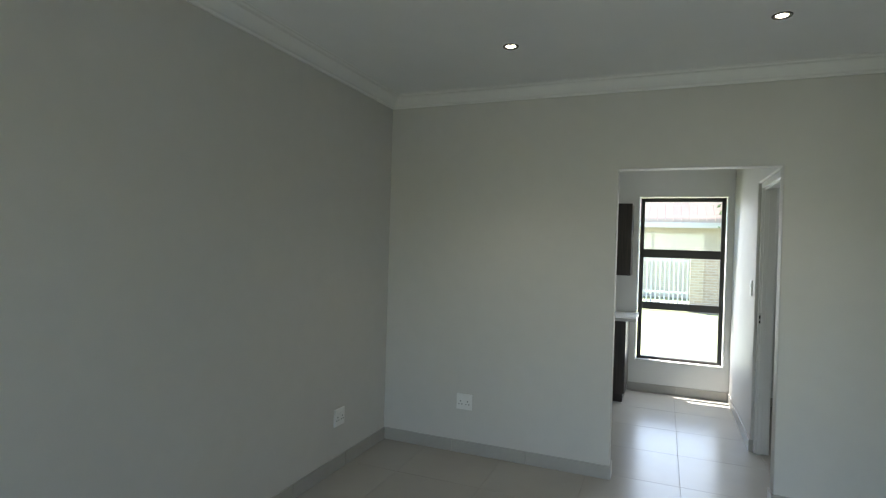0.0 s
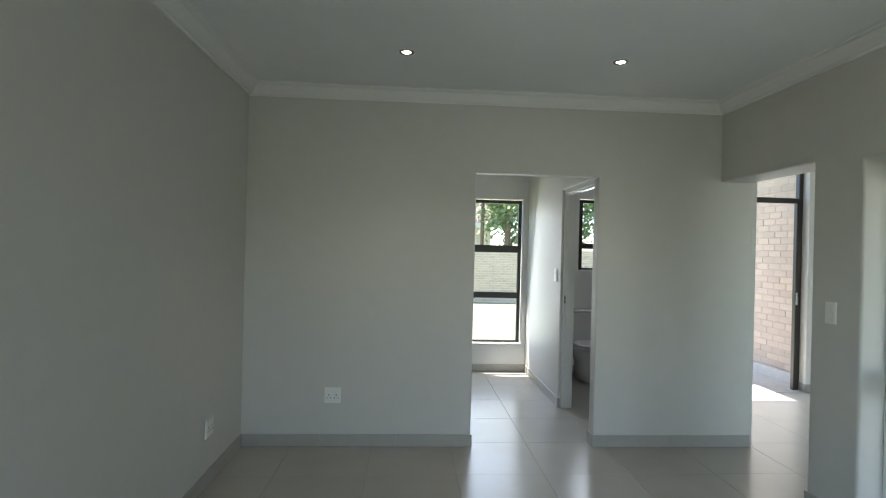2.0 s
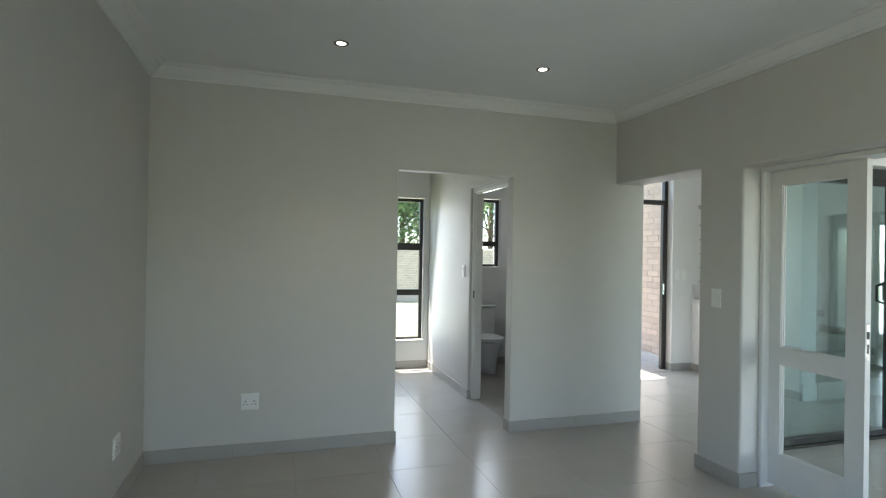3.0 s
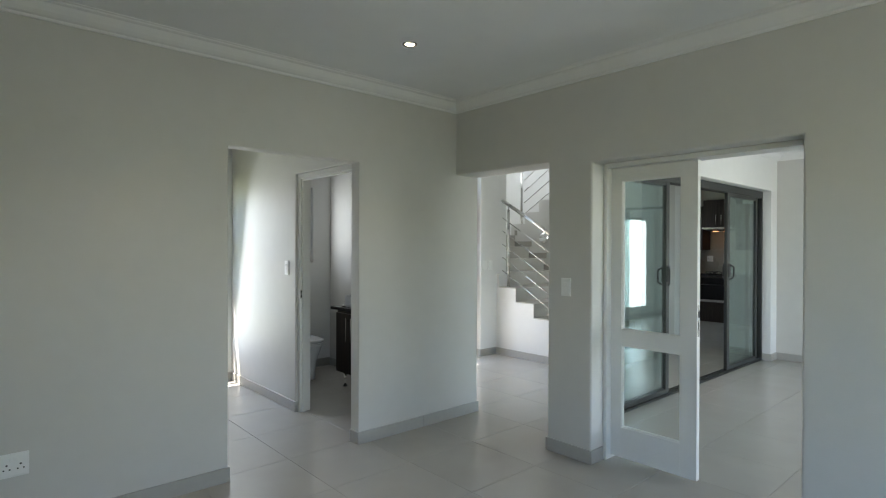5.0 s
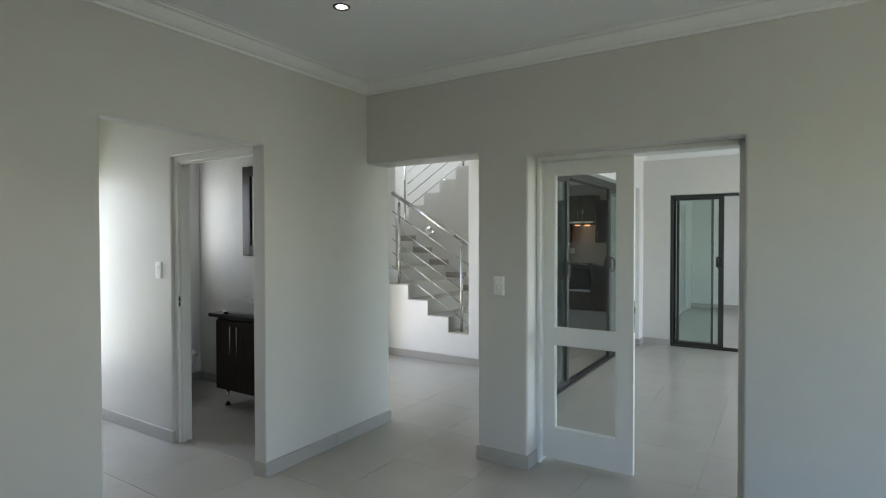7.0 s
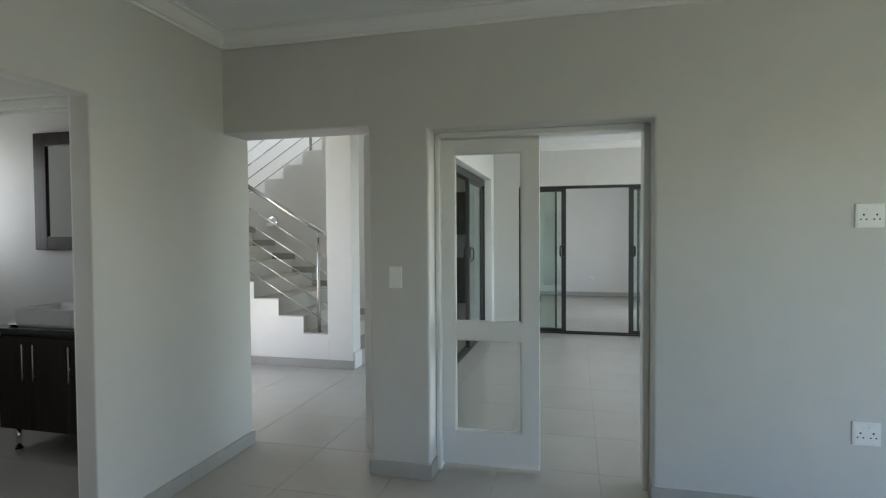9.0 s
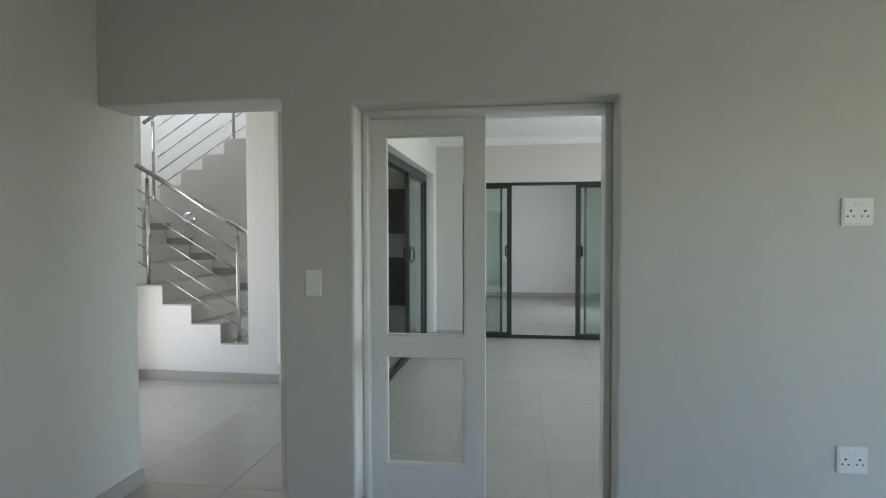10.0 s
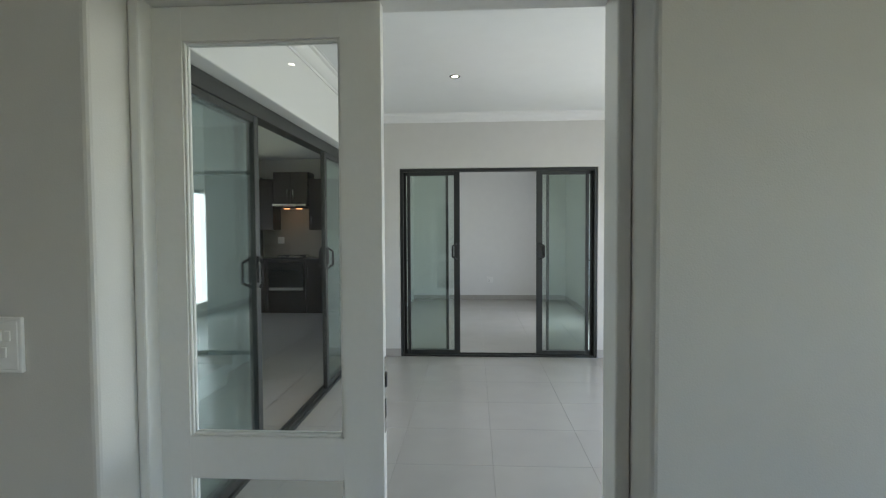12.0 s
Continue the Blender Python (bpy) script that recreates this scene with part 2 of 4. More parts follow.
def thing(name, label, category, at=(0, 0, 0), turn=0, group="", kind=""):
    """An empty at the thing's base that holds its parts."""
    ob = new(name)
    ob.empty_display_size = 0.1
    ob.matrix_basis = pose(*at, 0, 0, turn)
    return tagged(ob, label, category, group, kind)


def structure(name, bm, material, label, category, rounded=0.0):
    ob = part(name, bm, material)
    if rounded:
        md = ob.modifiers.new("rounded", "BEVEL")
        md.width, md.segments, md.limit_method, md.angle_limit = rounded, 3, "ANGLE", radians(50)
        md.harden_normals = False
    return tagged(ob, label, category, kind="structure")


def wall(name, axis, lo, hi, a0, a1, z0, z1, holes=(), material=PAINT, label="smooth painted plaster wall", rounded=0.008):
    """A wall lo..hi thick, along axis from a0 to a1, with openings (a, b, bottom, top) right through it."""
    us = sorted({a0, a1, *[v for h in holes for v in h[:2]]})
    zs = sorted({z0, z1, *[v for h in holes for v in h[2:]]})
    us, zs = [u for u in us if a0 <= u <= a1], [z for z in zs if z0 <= z <= z1]

    def solid(i, k):
        if not (0 <= i < len(us) - 1 and 0 <= k < len(zs) - 1):
            return False
        u, z = (us[i] + us[i + 1]) / 2, (zs[k] + zs[k + 1]) / 2
        return not any(h[0] < u < h[1] and h[2] < z < h[3] for h in holes)
    bm, seen = bmesh.new(), {}

    def v(u, w, z):
        key = (round(u, 5), round(w, 5), round(z, 5))
        if key not in seen:
            seen[key] = bm.verts.new((u, w, z) if axis == "x" else (w, u, z))
        return seen[key]
    for i in range(len(us) - 1):
        for k in range(len(zs) - 1):
            if not solid(i, k):
                continue
            u0, u1, c0, c1 = us[i], us[i + 1], zs[k], zs[k + 1]
            bm.faces.new((v(u0, lo, c0), v(u1, lo, c0), v(u1, lo, c1), v(u0, lo, c1)))
            bm.faces.new((v(u0, hi, c0), v(u0, hi, c1), v(u1, hi, c1), v(u1, hi, c0)))
            if not solid(i - 1, k):
                bm.faces.new((v(u0, lo, c0), v(u0, lo, c1), v(u0, hi, c1), v(u0, hi, c0)))
            if not solid(i + 1, k):
                bm.faces.new((v(u1, lo, c0), v(u1, hi, c0), v(u1, hi, c1), v(u1, lo, c1)))
            if not solid(i, k - 1):
                bm.faces.new((v(u0, lo, c0), v(u0, hi, c0), v(u1, hi, c0), v(u1, lo, c0)))
            if not solid(i, k + 1):
                bm.faces.new((v(u0, lo, c1), v(u1, lo, c1), v(u1, hi, c1), v(u0, hi, c1)))
    bmesh.ops.recalc_face_normals(bm, faces=bm.faces[:])
    return structure(name, bm, material, label, "wall", rounded)


# ---- the large structure ----
H = 2.73                                            # ceiling height of the rooms
XW, YA, XE = XW_ROOM, 4.03, 2.03                      # inner faces of the front room
XH = 2.30                                           # hall side of the east wall
YN = 6.62                                           # inner face of the garden wall
YH = 5.725                                          # hall glazing wall
YG = 3.01                                           # lounge face of the kitchen partition
XF = 6.955                                          # lounge face of the far wall
TALL = 5.4

# west and south openings are unseen, assumed to light the front room
wall("wall_west", "y", XW - 0.22, XW, -2.62, 6.85, -0.05, H + 0.2, [(-2.0, 0.3, 0.3, 2.1)])
wall("wall_south", "x", -2.62, -2.40, XW - 0.1, XE + 0.1, -0.05, H + 0.2, [(-1.2, 1.4, 0.0, 2.1)])
wall("wall_north", "x", YA, YA + 0.11, XW - 0.06, XH - 0.003, -0.05, H + 0.2, [(0.065, 1.035, -0.05, 2.122)])
wall("wall_east", "y", XE, XH, -2.55, YA + 0.107, -0.05, H + 0.2, [(3.035, YA + 0.107, -0.05, 2.111), (1.425, 2.667, -0.05, 2.072)], rounded=0.014)
wall("wall_washroom_west", "y", 1.05, 1.16, YA + 0.06, YN + 0.05, -0.05, H + 0.2, [(4.15, 5.09, -0.05, 2.135)], rounded=0.01)
wall("wall_washroom_east", "y", 2.28, 2.40, YA + 0.10, YN + 0.05, -0.05, H + 0.2)
wall("wall_garden", "x", YN, YN + 0.23, XW - 0.1, 2.42, -0.3, H + 0.2, [(0.105, 0.99, 0.345, 2.175), (1.71, 2.04, 1.29, 2.21)], WHITE_WALL)
wall("wall_hall_north", "x", YH, YH + 0.23, 2.36, 4.60, -0.3, TALL, [(2.55, 4.08, 0.0, 2.75)], WHITE_WALL)
wall("wall_hall_west_upper", "y", 2.20, 2.40, 3.10, YH + 0.1, H + 0.2, TALL, material=WHITE_WALL)
# the high opening is added, out of view, to light the stairs
wall("wall_stair_west", "y", 4.38, 4.60, YH + 0.2, 7.95, -0.3, TALL, [(6.3, 7.4, 3.7, 5.0)], material=WHITE_WALL)
wall("wall_stair_north", "x", 7.75, 7.95, 4.45, 7.0, -0.3, TALL, material=WHITE_WALL)
wall("wall_stair_east", "y", 6.80, 7.0, 4.33, 7.9, -0.05, TALL, material=WHITE_WALL)
wall("wall_kitchen_bulkhead", "y", 6.80, 7.0, 3.1, 4.4, H, TALL, material=WHITE_WALL)
wall("wall_partition", "x", YG, YG + 0.215, 2.40, 7.10, -0.05, TALL, [(2.45, 6.74, -0.05, 2.235)], WHITE_WALL)
wall("wall_partition_end", "x", YG + 0.002, YG + 0.11, XH - 0.05, 2.42, -0.05, TALL, (), WHITE_WALL)
wall("wall_far", "y", XF, XF + 0.16, -0.98, YG + 0.1, -0.05, H + 0.2, [(0.432, 2.642, -0.05, 2.135)])
# the lounge opening is assumed, out of view, to let daylight in
wall("wall_lounge_south", "x", -1.0, -0.80, XH - 0.1, XF + 0.1, -0.05, H + 0.2, [(3.2, 6.2, 0.15, 2.1)])
wall("wall_far_room_south", "x", -0.25, -0.05, XF + 0.1, 12.1, -0.05, H + 0.2, [(8.7, 9.72, 0.25, 2.12)], material=WHITE_WALL)
wall("wall_far_room_east", "y", 11.9, 12.1, -0.6, 3.2, -0.05, H + 0.2, material=WHITE_WALL)
wall("wall_far_room_north", "x", 3.05, 3.23, 7.08, 12.1, -0.05, H + 0.2, material=WHITE_WALL)
wall("wall_kitchen_east", "y", 10.6, 10.8, 3.2, 6.6, -0.05, H + 0.2)
# this opening is added and out of view, only to brighten the kitchen
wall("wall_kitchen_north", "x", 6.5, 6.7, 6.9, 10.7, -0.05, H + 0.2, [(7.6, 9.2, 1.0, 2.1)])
wall("pillar", "y", 4.385, 4.60, 4.17, 4.465, -0.05, TALL, material=WHITE_WALL, label="white plastered pillar at the foot of the stairs")


def ceiling(name, x0, x1, y0, y1, z, label="flat white painted ceiling"):
    return structure(name, box(x0, x1, y0, y1, z, z + 0.12), CEILING, label, "ceiling")


ceiling("ceiling", XW - 0.1, XE + 0.1, -2.5, YA + 0.05, H)
ceiling("ceiling_scullery", XW - 0.1, 2.34, YA + 0.06, YN + 0.1, H)
ceiling("ceiling_lounge", XE + 0.2, XF + 0.05, -0.9, YG + 0.05, H)
ceiling("ceiling_far_room", XF + 0.1, 12.0, -0.55, 3.1, H)
ceiling("ceiling_kitchen", 6.9, 10.7, 3.15, 6.6, H)
ceiling("ceiling_hall", 2.2, 7.0, 3.1, 7.9, TALL)
# unseen slab, added past the hall ceiling to shade the brick wall
structure("shade_slab", box(2.2, 4.7, 7.91, 9.8, TALL, TALL + 0.12), CEILING, "unseen flat slab added to shade the brick wall", "canopy")

# plaster cornice: stepped cove, run along the wall tops
COVE = [(0.0, -0.085), (0.012, -0.085), (0.016, -0.072), (0.030, -0.066), (0.050, -0.050), (0.068, -0.030), (0.078, -0.016), (0.100, -0.012), (0.106, -0.004), (0.122, -0.002), (0.122, 0.0), (0.0, 0.0)]


def cornice(name, runs):
    """runs: (axis, wall plane, side towards the room, from, to, ceiling height)."""
    bm = bmesh.new()
    for axis, plane, side, a0, a1, z in runs:
        pts = [(plane + side * d, z + h) for d, h in COVE]
        merge(bm, prism(pts, "y" if axis == "y" else "x", a0, a1))
    bmesh.ops.recalc_face_normals(bm, faces=bm.faces[:])
    return structure(name, bm, CORNICE, "moulded white plaster cornice", "cornice")


cornice("cornice", [("x", YA, -1, XW, XE, H), ("y", XW, 1, -2.4, YA, H), ("y", XE, -1, -2.4, YA, H), ("x", -2.4, 1, XW, XE, H)])
cornice("cornice_lounge", [("x", YG, -1, XH, XF, H), ("y", XF, -1, -0.8, YG, H), ("y", XH, 1, -0.8, YG, H), ("x", -0.8, 1, XH, XF, H)])


def skirting(name, runs, label="grey porcelain tile skirting"):
    """runs: (axis, wall plane, side, from, to): tile strips 92 mm high with their cut joints."""
    root = thing(name, label, "skirting", kind="structure")
    for axis, plane, side, a0, a1 in runs:
        n = max(1, round((a1 - a0) / 0.605))
        step = (a1 - a0) / n
        for k in range(n):
            b0, b1 = a0 + k * step + 0.0008, a0 + (k + 1) * step - 0.0008
            w0, w1 = sorted((plane - side * 0.004, plane + side * 0.011))
            bm = box(b0, b1, w0, w1, 0.0, 0.092, bevel=0.002, seg=1) if axis == "x" else box(w0, w1, b0, b1, 0.0, 0.092, bevel=0.002, seg=1)
            part("skirting_tile", bm, SKIRT, root)
    return root


e = 0.011
skirting("baseboard", [
    ("x", YA, -1, XW + e, 0.065), ("x", YA, -1, 1.035 - e, XH), ("y", XW, 1, -2.4, YA),
    ("y", 0.065, 1, YA - e, YA + 0.11), ("y", 1.035, -1, YA - e, YA + 0.11),
    ("y", XH, 1, YA - e, YA + 0.11), ("y", XE, -1, 2.667, 3.035), ("x", 3.035, 1, XE - e, XH + e), ("x", 2.667, -1, XE - e, 2.17),
    ("y", XE, -1, -2.4, 1.425), ("x", 1.425, 1, XE - e, 2.17)])
skirting("baseboard_scullery", [("y", 1.05, -1, 5.09 - e, YN), ("x", 5.09, -1, 1.05 - e, 1.071), ("x", YN, -1, 0.03, 1.05)])
skirting("baseboard_washroom", [("x", YN, -1, 1.16, 2.28), ("y", 2.28, -1, 4.14, YN)])
skirting("baseboard_hall", [("x", YH, -1, 4.08, 4.40), ("y", 4.385, -1, 4.17 - e, YH), ("x", 4.17, -1, 4.385 - e, 4.60), ("y", 4.08, -1, YH - e, YH + 0.12)])
skirting("baseboard_lounge", [("y", XF, -1, 2.642, YG), ("y", XF, -1, -0.8, 0.432), ("x", YG, -1, 6.74, XF), ("y", 6.74, -1, YG - e, YG + 0.10)])
skirting("baseboard_far_room", [("y", 11.9, -1, -0.05, 3.05), ("x", -0.05, 1, 7.12, 11.9)])


# ---- doors and windows ----
def lining(name, parent, pieces, material=GLOSS_WHITE, bevel=0.004):
    for p in pieces:
        part(name, box(*p, bevel=bevel), material, parent)


# washroom door frame: steel frame with strike plate
d1 = thing("door_1", "white painted steel door frame, doorway open", "door frame", kind="structure")
lining("jamb", d1, [(1.072, 1.175, 5.045, 5.0895, 0, 2.135), (1.072, 1.175, 4.152, 4.186, 0, 2.135), (1.072, 1.175, 4.186, 5.045, 2.09, 2.135)])
lining("door_stop", d1, [(1.09, 1.12, 5.030, 5.045, 0, 2.09), (1.09, 1.12, 4.186, 4.198, 0, 2.09), (1.09, 1.12, 4.198, 5.03, 2.075, 2.09)], bevel=0.002)
part("strike_plate", box(1.074, 1.090, 5.0425, 5.0455, 1.02, 1.10, bevel=0.001, seg=1), STEEL, d1, "brushed steel strike plate")
part("strike_slot", box(1.077, 1.087, 5.0415, 5.0424, 1.03, 1.05), HOLE, d1)
part("strike_slot", box(1.077, 1.087, 5.0415, 5.0424, 1.065, 1.09), HOLE, d1)

# front room to lounge: frame and sliding leaf, half open
d2 = thing("door_2", "white painted timber sliding door frame", "door frame", kind="structure")
lining("jamb", d2, [(2.175, 2.315, 2.637, 2.6665, 0, 2.072), (2.185, 2.315, 1.4255, 1.462, 0, 2.072)], bevel=0.006)
lining("head", d2, [(2.165, 2.315, 1.462, 2.635, 2.040, 2.0715)])


def panelled_leaf():
    leaf = thing("sliding_door", "white painted timber door leaf with two glass panes", "door", (2.25, 2.04, 0.0))
    t, w = 0.020, 0.60                               # half thickness, width along +y
    for name, y0, y1, z0, z1 in (("stile", 0, 0.105, 0.030, 2.038), ("stile", 0.518, w, 0.030, 2.038), ("top_rail", 0.105, 0.518, 1.950, 2.038), ("lock_rail", 0.105, 0.518, 0.808, 0.918), ("bottom_rail", 0.105, 0.518, 0.030, 0.238)):
        part(name, box(-t, t, y0, y1, z0, z1, bevel=0.0006, seg=1), GLOSS_WHITE, leaf)
    for z0, z1 in ((0.238, 0.808), (0.918, 1.950)):
        pane = part("pane", box(-0.003, 0.003, 0.100, 0.523, z0 - 0.004, z1 + 0.004), CLEAR, leaf, "clear glass pane")
        pane.visible_shadow = False
        for side in (-1, 1):
            for a in ((0.105, 0.112, z0, z1), (0.511, 0.518, z0, z1), (0.112, 0.511, z0, z0 + 0.007), (0.112, 0.511, z1 - 0.007, z1)):
                x0, x1 = sorted((side * 0.004, side * 0.014))
                part("glazing_bead", box(x0, x1, *a, bevel=0.002, seg=1), GLOSS_WHITE, leaf)
    lock = part("lock_plate", box(-0.011, 0.011, -0.0015, 0.004, 0.93, 1.13, bevel=0.001, seg=1), STEEL, leaf, "steel mortice lock plate")
    part("latch", box(-0.007, 0.007, -0.006, 0.0, 1.05, 1.09, bevel=0.002, seg=1), BLACK, lock)
    part("deadbolt", box(-0.007, 0.007, -0.003, 0.0, 0.97, 1.02, bevel=0.001, seg=1), BLACK, lock)
    return leaf


panelled_leaf()


def aluminium_window(name, x0, x1, z0, z1, y, bars, label, face=0.042):
    """A casement window in the garden wall with cross bars (bottom, top) and its panes."""
    root = thing(name, label, "window", kind="structure")
    for p in ((x0, x0 + face, z0, z1), (x1 - face, x1, z0, z1), (x0 + face, x1 - face, z0, z0 + face * 0.7), (x0 + face, x1 - face, z1 - face, z1)):
        part("window_frame", box(p[0], p[1], y, y + 0.055, p[2], p[3], bevel=0.003, seg=1), BRONZE, root)
    edges = [z0 + face * 0.7]
    for b0, b1 in bars:
        part("transom", box(x0 + face, x1 - face, y - 0.006, y + 0.05, b0, b1, bevel=0.003, seg=1), BRONZE, root)
        edges += [b0, b1]
    edges.append(z1 - face)
    for a, b in zip(edges[::2], edges[1::2]):
        g = part("pane", box(x0 + face - 0.006, x1 - face + 0.006, y + 0.022, y + 0.026, a - 0.006, b + 0.006), CLEAR, root, "clear glass")
        g.visible_shadow = False
    return root


w1 = aluminium_window("window_1", 0.118, 0.977, 0.36, 2.163, 6.655, [(0.922, 1.0), (1.50, 1.592)], "dark bronze aluminium window with three panes")
part("window_sill", box(0.107, 0.988, YN - 0.012, 6.655, 0.345, 0.358, bevel=0.004), GLOSS_WHITE, w1, "white plastered sill")
w2 = aluminium_window("window_2", 1.722, 2.028, 1.302, 2.198, 6.655, [(1.57, 1.64)], "small dark bronze washroom window")
part("window_sill", box(1.712, 2.038, YN - 0.008, 6.655, 1.29, 1.301, bevel=0.003), GLOSS_WHITE, w2, "white plastered sill")


def hall_glazing():
    """Tall glazed front door: one leaf and fixed lights above."""
    root = thing("door_3", "dark bronze aluminium glazed door with lights above", "glass door", kind="structure")
    y0, y1 = YH + 0.10, YH + 0.16
    for x0, x1, z0, z1 in ((2.552, 2.60, 0, 2.748), (4.030, 4.078, 0, 2.748), (2.60, 4.03, 2.70, 2.748), (2.60, 4.03, 2.15, 2.21)):
        part("frame", box(x0, x1, y0, y1, z0, z1, bevel=0.003, seg=1), BRONZE, root)
    part("mullion", box(3.28, 3.33, y0, y1, 2.21, 2.70, bevel=0.003, seg=1), BRONZE, root)
    for x0, x1 in ((2.60, 3.28), (3.33, 4.03)):
        part("pane", box(x0 - 0.005, x1 + 0.005, y0 + 0.028, y0 + 0.032, 2.205, 2.705), CLEAR, root).visible_shadow = False
    part("lock_stile", box(4.000, 4.029, y0 - 0.012, y1 - 0.02, 0.0, 2.149, bevel=0.003, seg=1), BRONZE, root)
    h = part("handle", box(4.004, 4.026, y0 - 0.020, y0 - 0.012, 0.98, 1.12, bevel=0.003), CHROME, root, "chrome latch handle")
    part("lever", box(4.008, 4.022, y0 - 0.030, y0 - 0.020, 1.03, 1.07, bevel=0.003), CHROME, h)
    return root


hall_glazing()


def slider(name, label, place, turn, width, height, fixed, leaf_edges, pane_glass, head=0.034):
    """A set of aluminium sliding doors in its own plane: u along the opening, v the depth. fixed and leaf_edges are (u0, u1) panels."""
    root = thing(name, label, "sliding door", place, turn, kind="structure")
    f = 0.034

    def bar(kind, u0, u1, v0, v1, z0, z1, parent=root):
        return part(kind, box(u0, u1, v0, v1, z0, z1, bevel=0.003, seg=1), CHARCOAL, parent)
    bar("frame", 0, f, -0.05, 0.05, 0, height)
    bar("frame", width - f, width, -0.05, 0.05, 0, height)
    bar("frame", f, width - f, -0.05, 0.05, height - head, height)
    bar("floor_track", f, width - f, -0.05, 0.05, 0.0, 0.022)
    bar("track_rib", f, width - f, -0.026, -0.020, 0.022, 0.034)
    bar("track_rib", f, width - f, 0.020, 0.026, 0.022, 0.034)
    for v, panels, kind, left, right in ((0.023, fixed, "fixed_panel", 0.030, 0.030), (-0.023, leaf_edges, "sliding_panel", 0.034, 0.066)):
        for k, (u0, u1) in enumerate(panels):
            wl, wr = (left, right) if k == 0 else (right, left)
            leaf = bar(kind, u0, u0 + wl, v - 0.019, v + 0.019, 0.030, height - head)
            bar("stile", u1 - wr, u1, v - 0.019, v + 0.019, 0.030, height - f, leaf)
            bar("rail", u0 + wl, u1 - wr, v - 0.016, v + 0.016, 0.030, 0.075, leaf)
            bar("rail", u0 + wl, u1 - wr, v - 0.016, v + 0.016, height - head - 0.04, height - head, leaf)
            g = part("pane", box(u0 + wl - 0.004, u1 - wr + 0.004, v - 0.003, v + 0.003, 0.07, height - head - 0.035), pane_glass, leaf, "tinted glass pane")
            g.visible_shadow = False
            if kind == "sliding_panel":
                hu = (u1 - wr / 2) if k == 0 else (u0 + wl / 2)
                for side in (-1, 1):
                    lock = part("lock_case", box(hu - 0.028, hu + 0.028, *sorted((v + side * 0.019, v + side * 0.034)), 1.14, 1.30, bevel=0.004), BLACK, leaf, "black lock case")
                    bm = bmesh.new()
                    hx = hu + (-0.05 if k == 0 else 0.05)
                    q = v + side * 0.060
                    s = v + side * 0.030
                    rod(bm, (hu, s, 1.29), (hx, q, 1.26), 0.009, 8)
                    rod(bm, (hx, q, 1.26), (hx, q, 1.14), 0.009, 8)
                    rod(bm, (hx, q, 1.14), (hu, s, 1.11), 0.009, 8)
                    part("pull_handle", bm, BLACK, lock, "black bent pull handle")
    return root


# far wall of the lounge: u runs along -y from the left jamb
slider("door_4", "charcoal aluminium sliding doors, open in the middle", (XF + 0.05, 2.640, 0.0), -90, 2.205, 2.132,
       [(0.034, 0.545), (1.652, 2.171)], [(0.080, 0.676), (1.535, 2.115)], TINTED)
part("crossbar", box(XF + 0.022, XF + 0.034, 2.55, 2.606, 1.09, 1.10), CHARCOAL, bpy.data.objects["door_4"]).matrix_parent_inverse = bpy.data.objects["door_4"].matrix_basis.inverted()
part("crossbar", box(XF + 0.022, XF + 0.034, 0.47, 0.53, 1.09, 1.10), CHARCOAL, bpy.data.objects["door_4"]).matrix_parent_inverse = bpy.data.objects["door_4"].matrix_basis.inverted()
# kitchen partition: u runs along +x
slider("door_5", "charcoal aluminium sliding doors to the kitchen, open", (2.452, YG + 0.150, 0.0), 0, 4.286, 2.232,
       [(0.034, 1.70), (3.30, 4.252)], [(0.36, 1.66), (3.13, 4.10)], FILMED, 0.09)

# the other windows and the patio door; all but window_5 unseen, assumed for daylight
for nm, lab, at, tn, wd, ht in (("unseen_window_3", "unseen dark aluminium patio door with two panes, assumed for daylight", (-1.198, -2.5, 0.002), 0, 2.596, 2.095), ("unseen_window_4", "unseen dark framed window assumed to light the lounge", (3.202, -0.9, 0.152), 0, 2.996, 1.945), ("added_window_6", "unseen dark framed window added to light the stair wall", (4.49, 6.302, 3.702), 90, 1.096, 1.295), ("window_5", "far room window with dark frame", (8.702, -0.15, 0.252), 0, 1.016, 1.865), ("unseen_window_7", "unseen dark framed side window, assumed to light the front room", (XW - 0.11, -1.998, 0.302), 90, 2.296, 1.795), ("added_window_8", "unseen dark framed window added to brighten the kitchen", (7.602, 6.6, 1.002), 0, 1.596, 1.095)):
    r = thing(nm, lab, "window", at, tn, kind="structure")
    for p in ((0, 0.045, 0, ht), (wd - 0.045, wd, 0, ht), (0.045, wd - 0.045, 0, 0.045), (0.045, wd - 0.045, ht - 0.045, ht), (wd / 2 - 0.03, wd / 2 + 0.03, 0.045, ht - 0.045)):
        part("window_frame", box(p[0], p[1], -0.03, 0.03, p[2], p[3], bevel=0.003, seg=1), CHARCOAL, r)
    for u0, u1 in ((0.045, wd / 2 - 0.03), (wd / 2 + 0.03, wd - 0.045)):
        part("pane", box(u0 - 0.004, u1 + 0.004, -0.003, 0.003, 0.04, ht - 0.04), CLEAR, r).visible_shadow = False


# ---- stairs ----
RISE, GO, Y0, XS, XU, XB = 0.187, 0.307, 4.152, 4.40, 5.80, 6.795
stairs = thing("staircase", "concrete dog-leg staircase with grey tiled treads", "stairs", (0, 0, 0), kind="structure")
outline = [(Y0, 0.0)]
for i in range(9):
    outline += [(Y0 + i * GO, RISE * (i + 1) - 0.012), (Y0 + (i + 1) * GO if i < 8 else 7.748, RISE * (i + 1) - 0.012)]
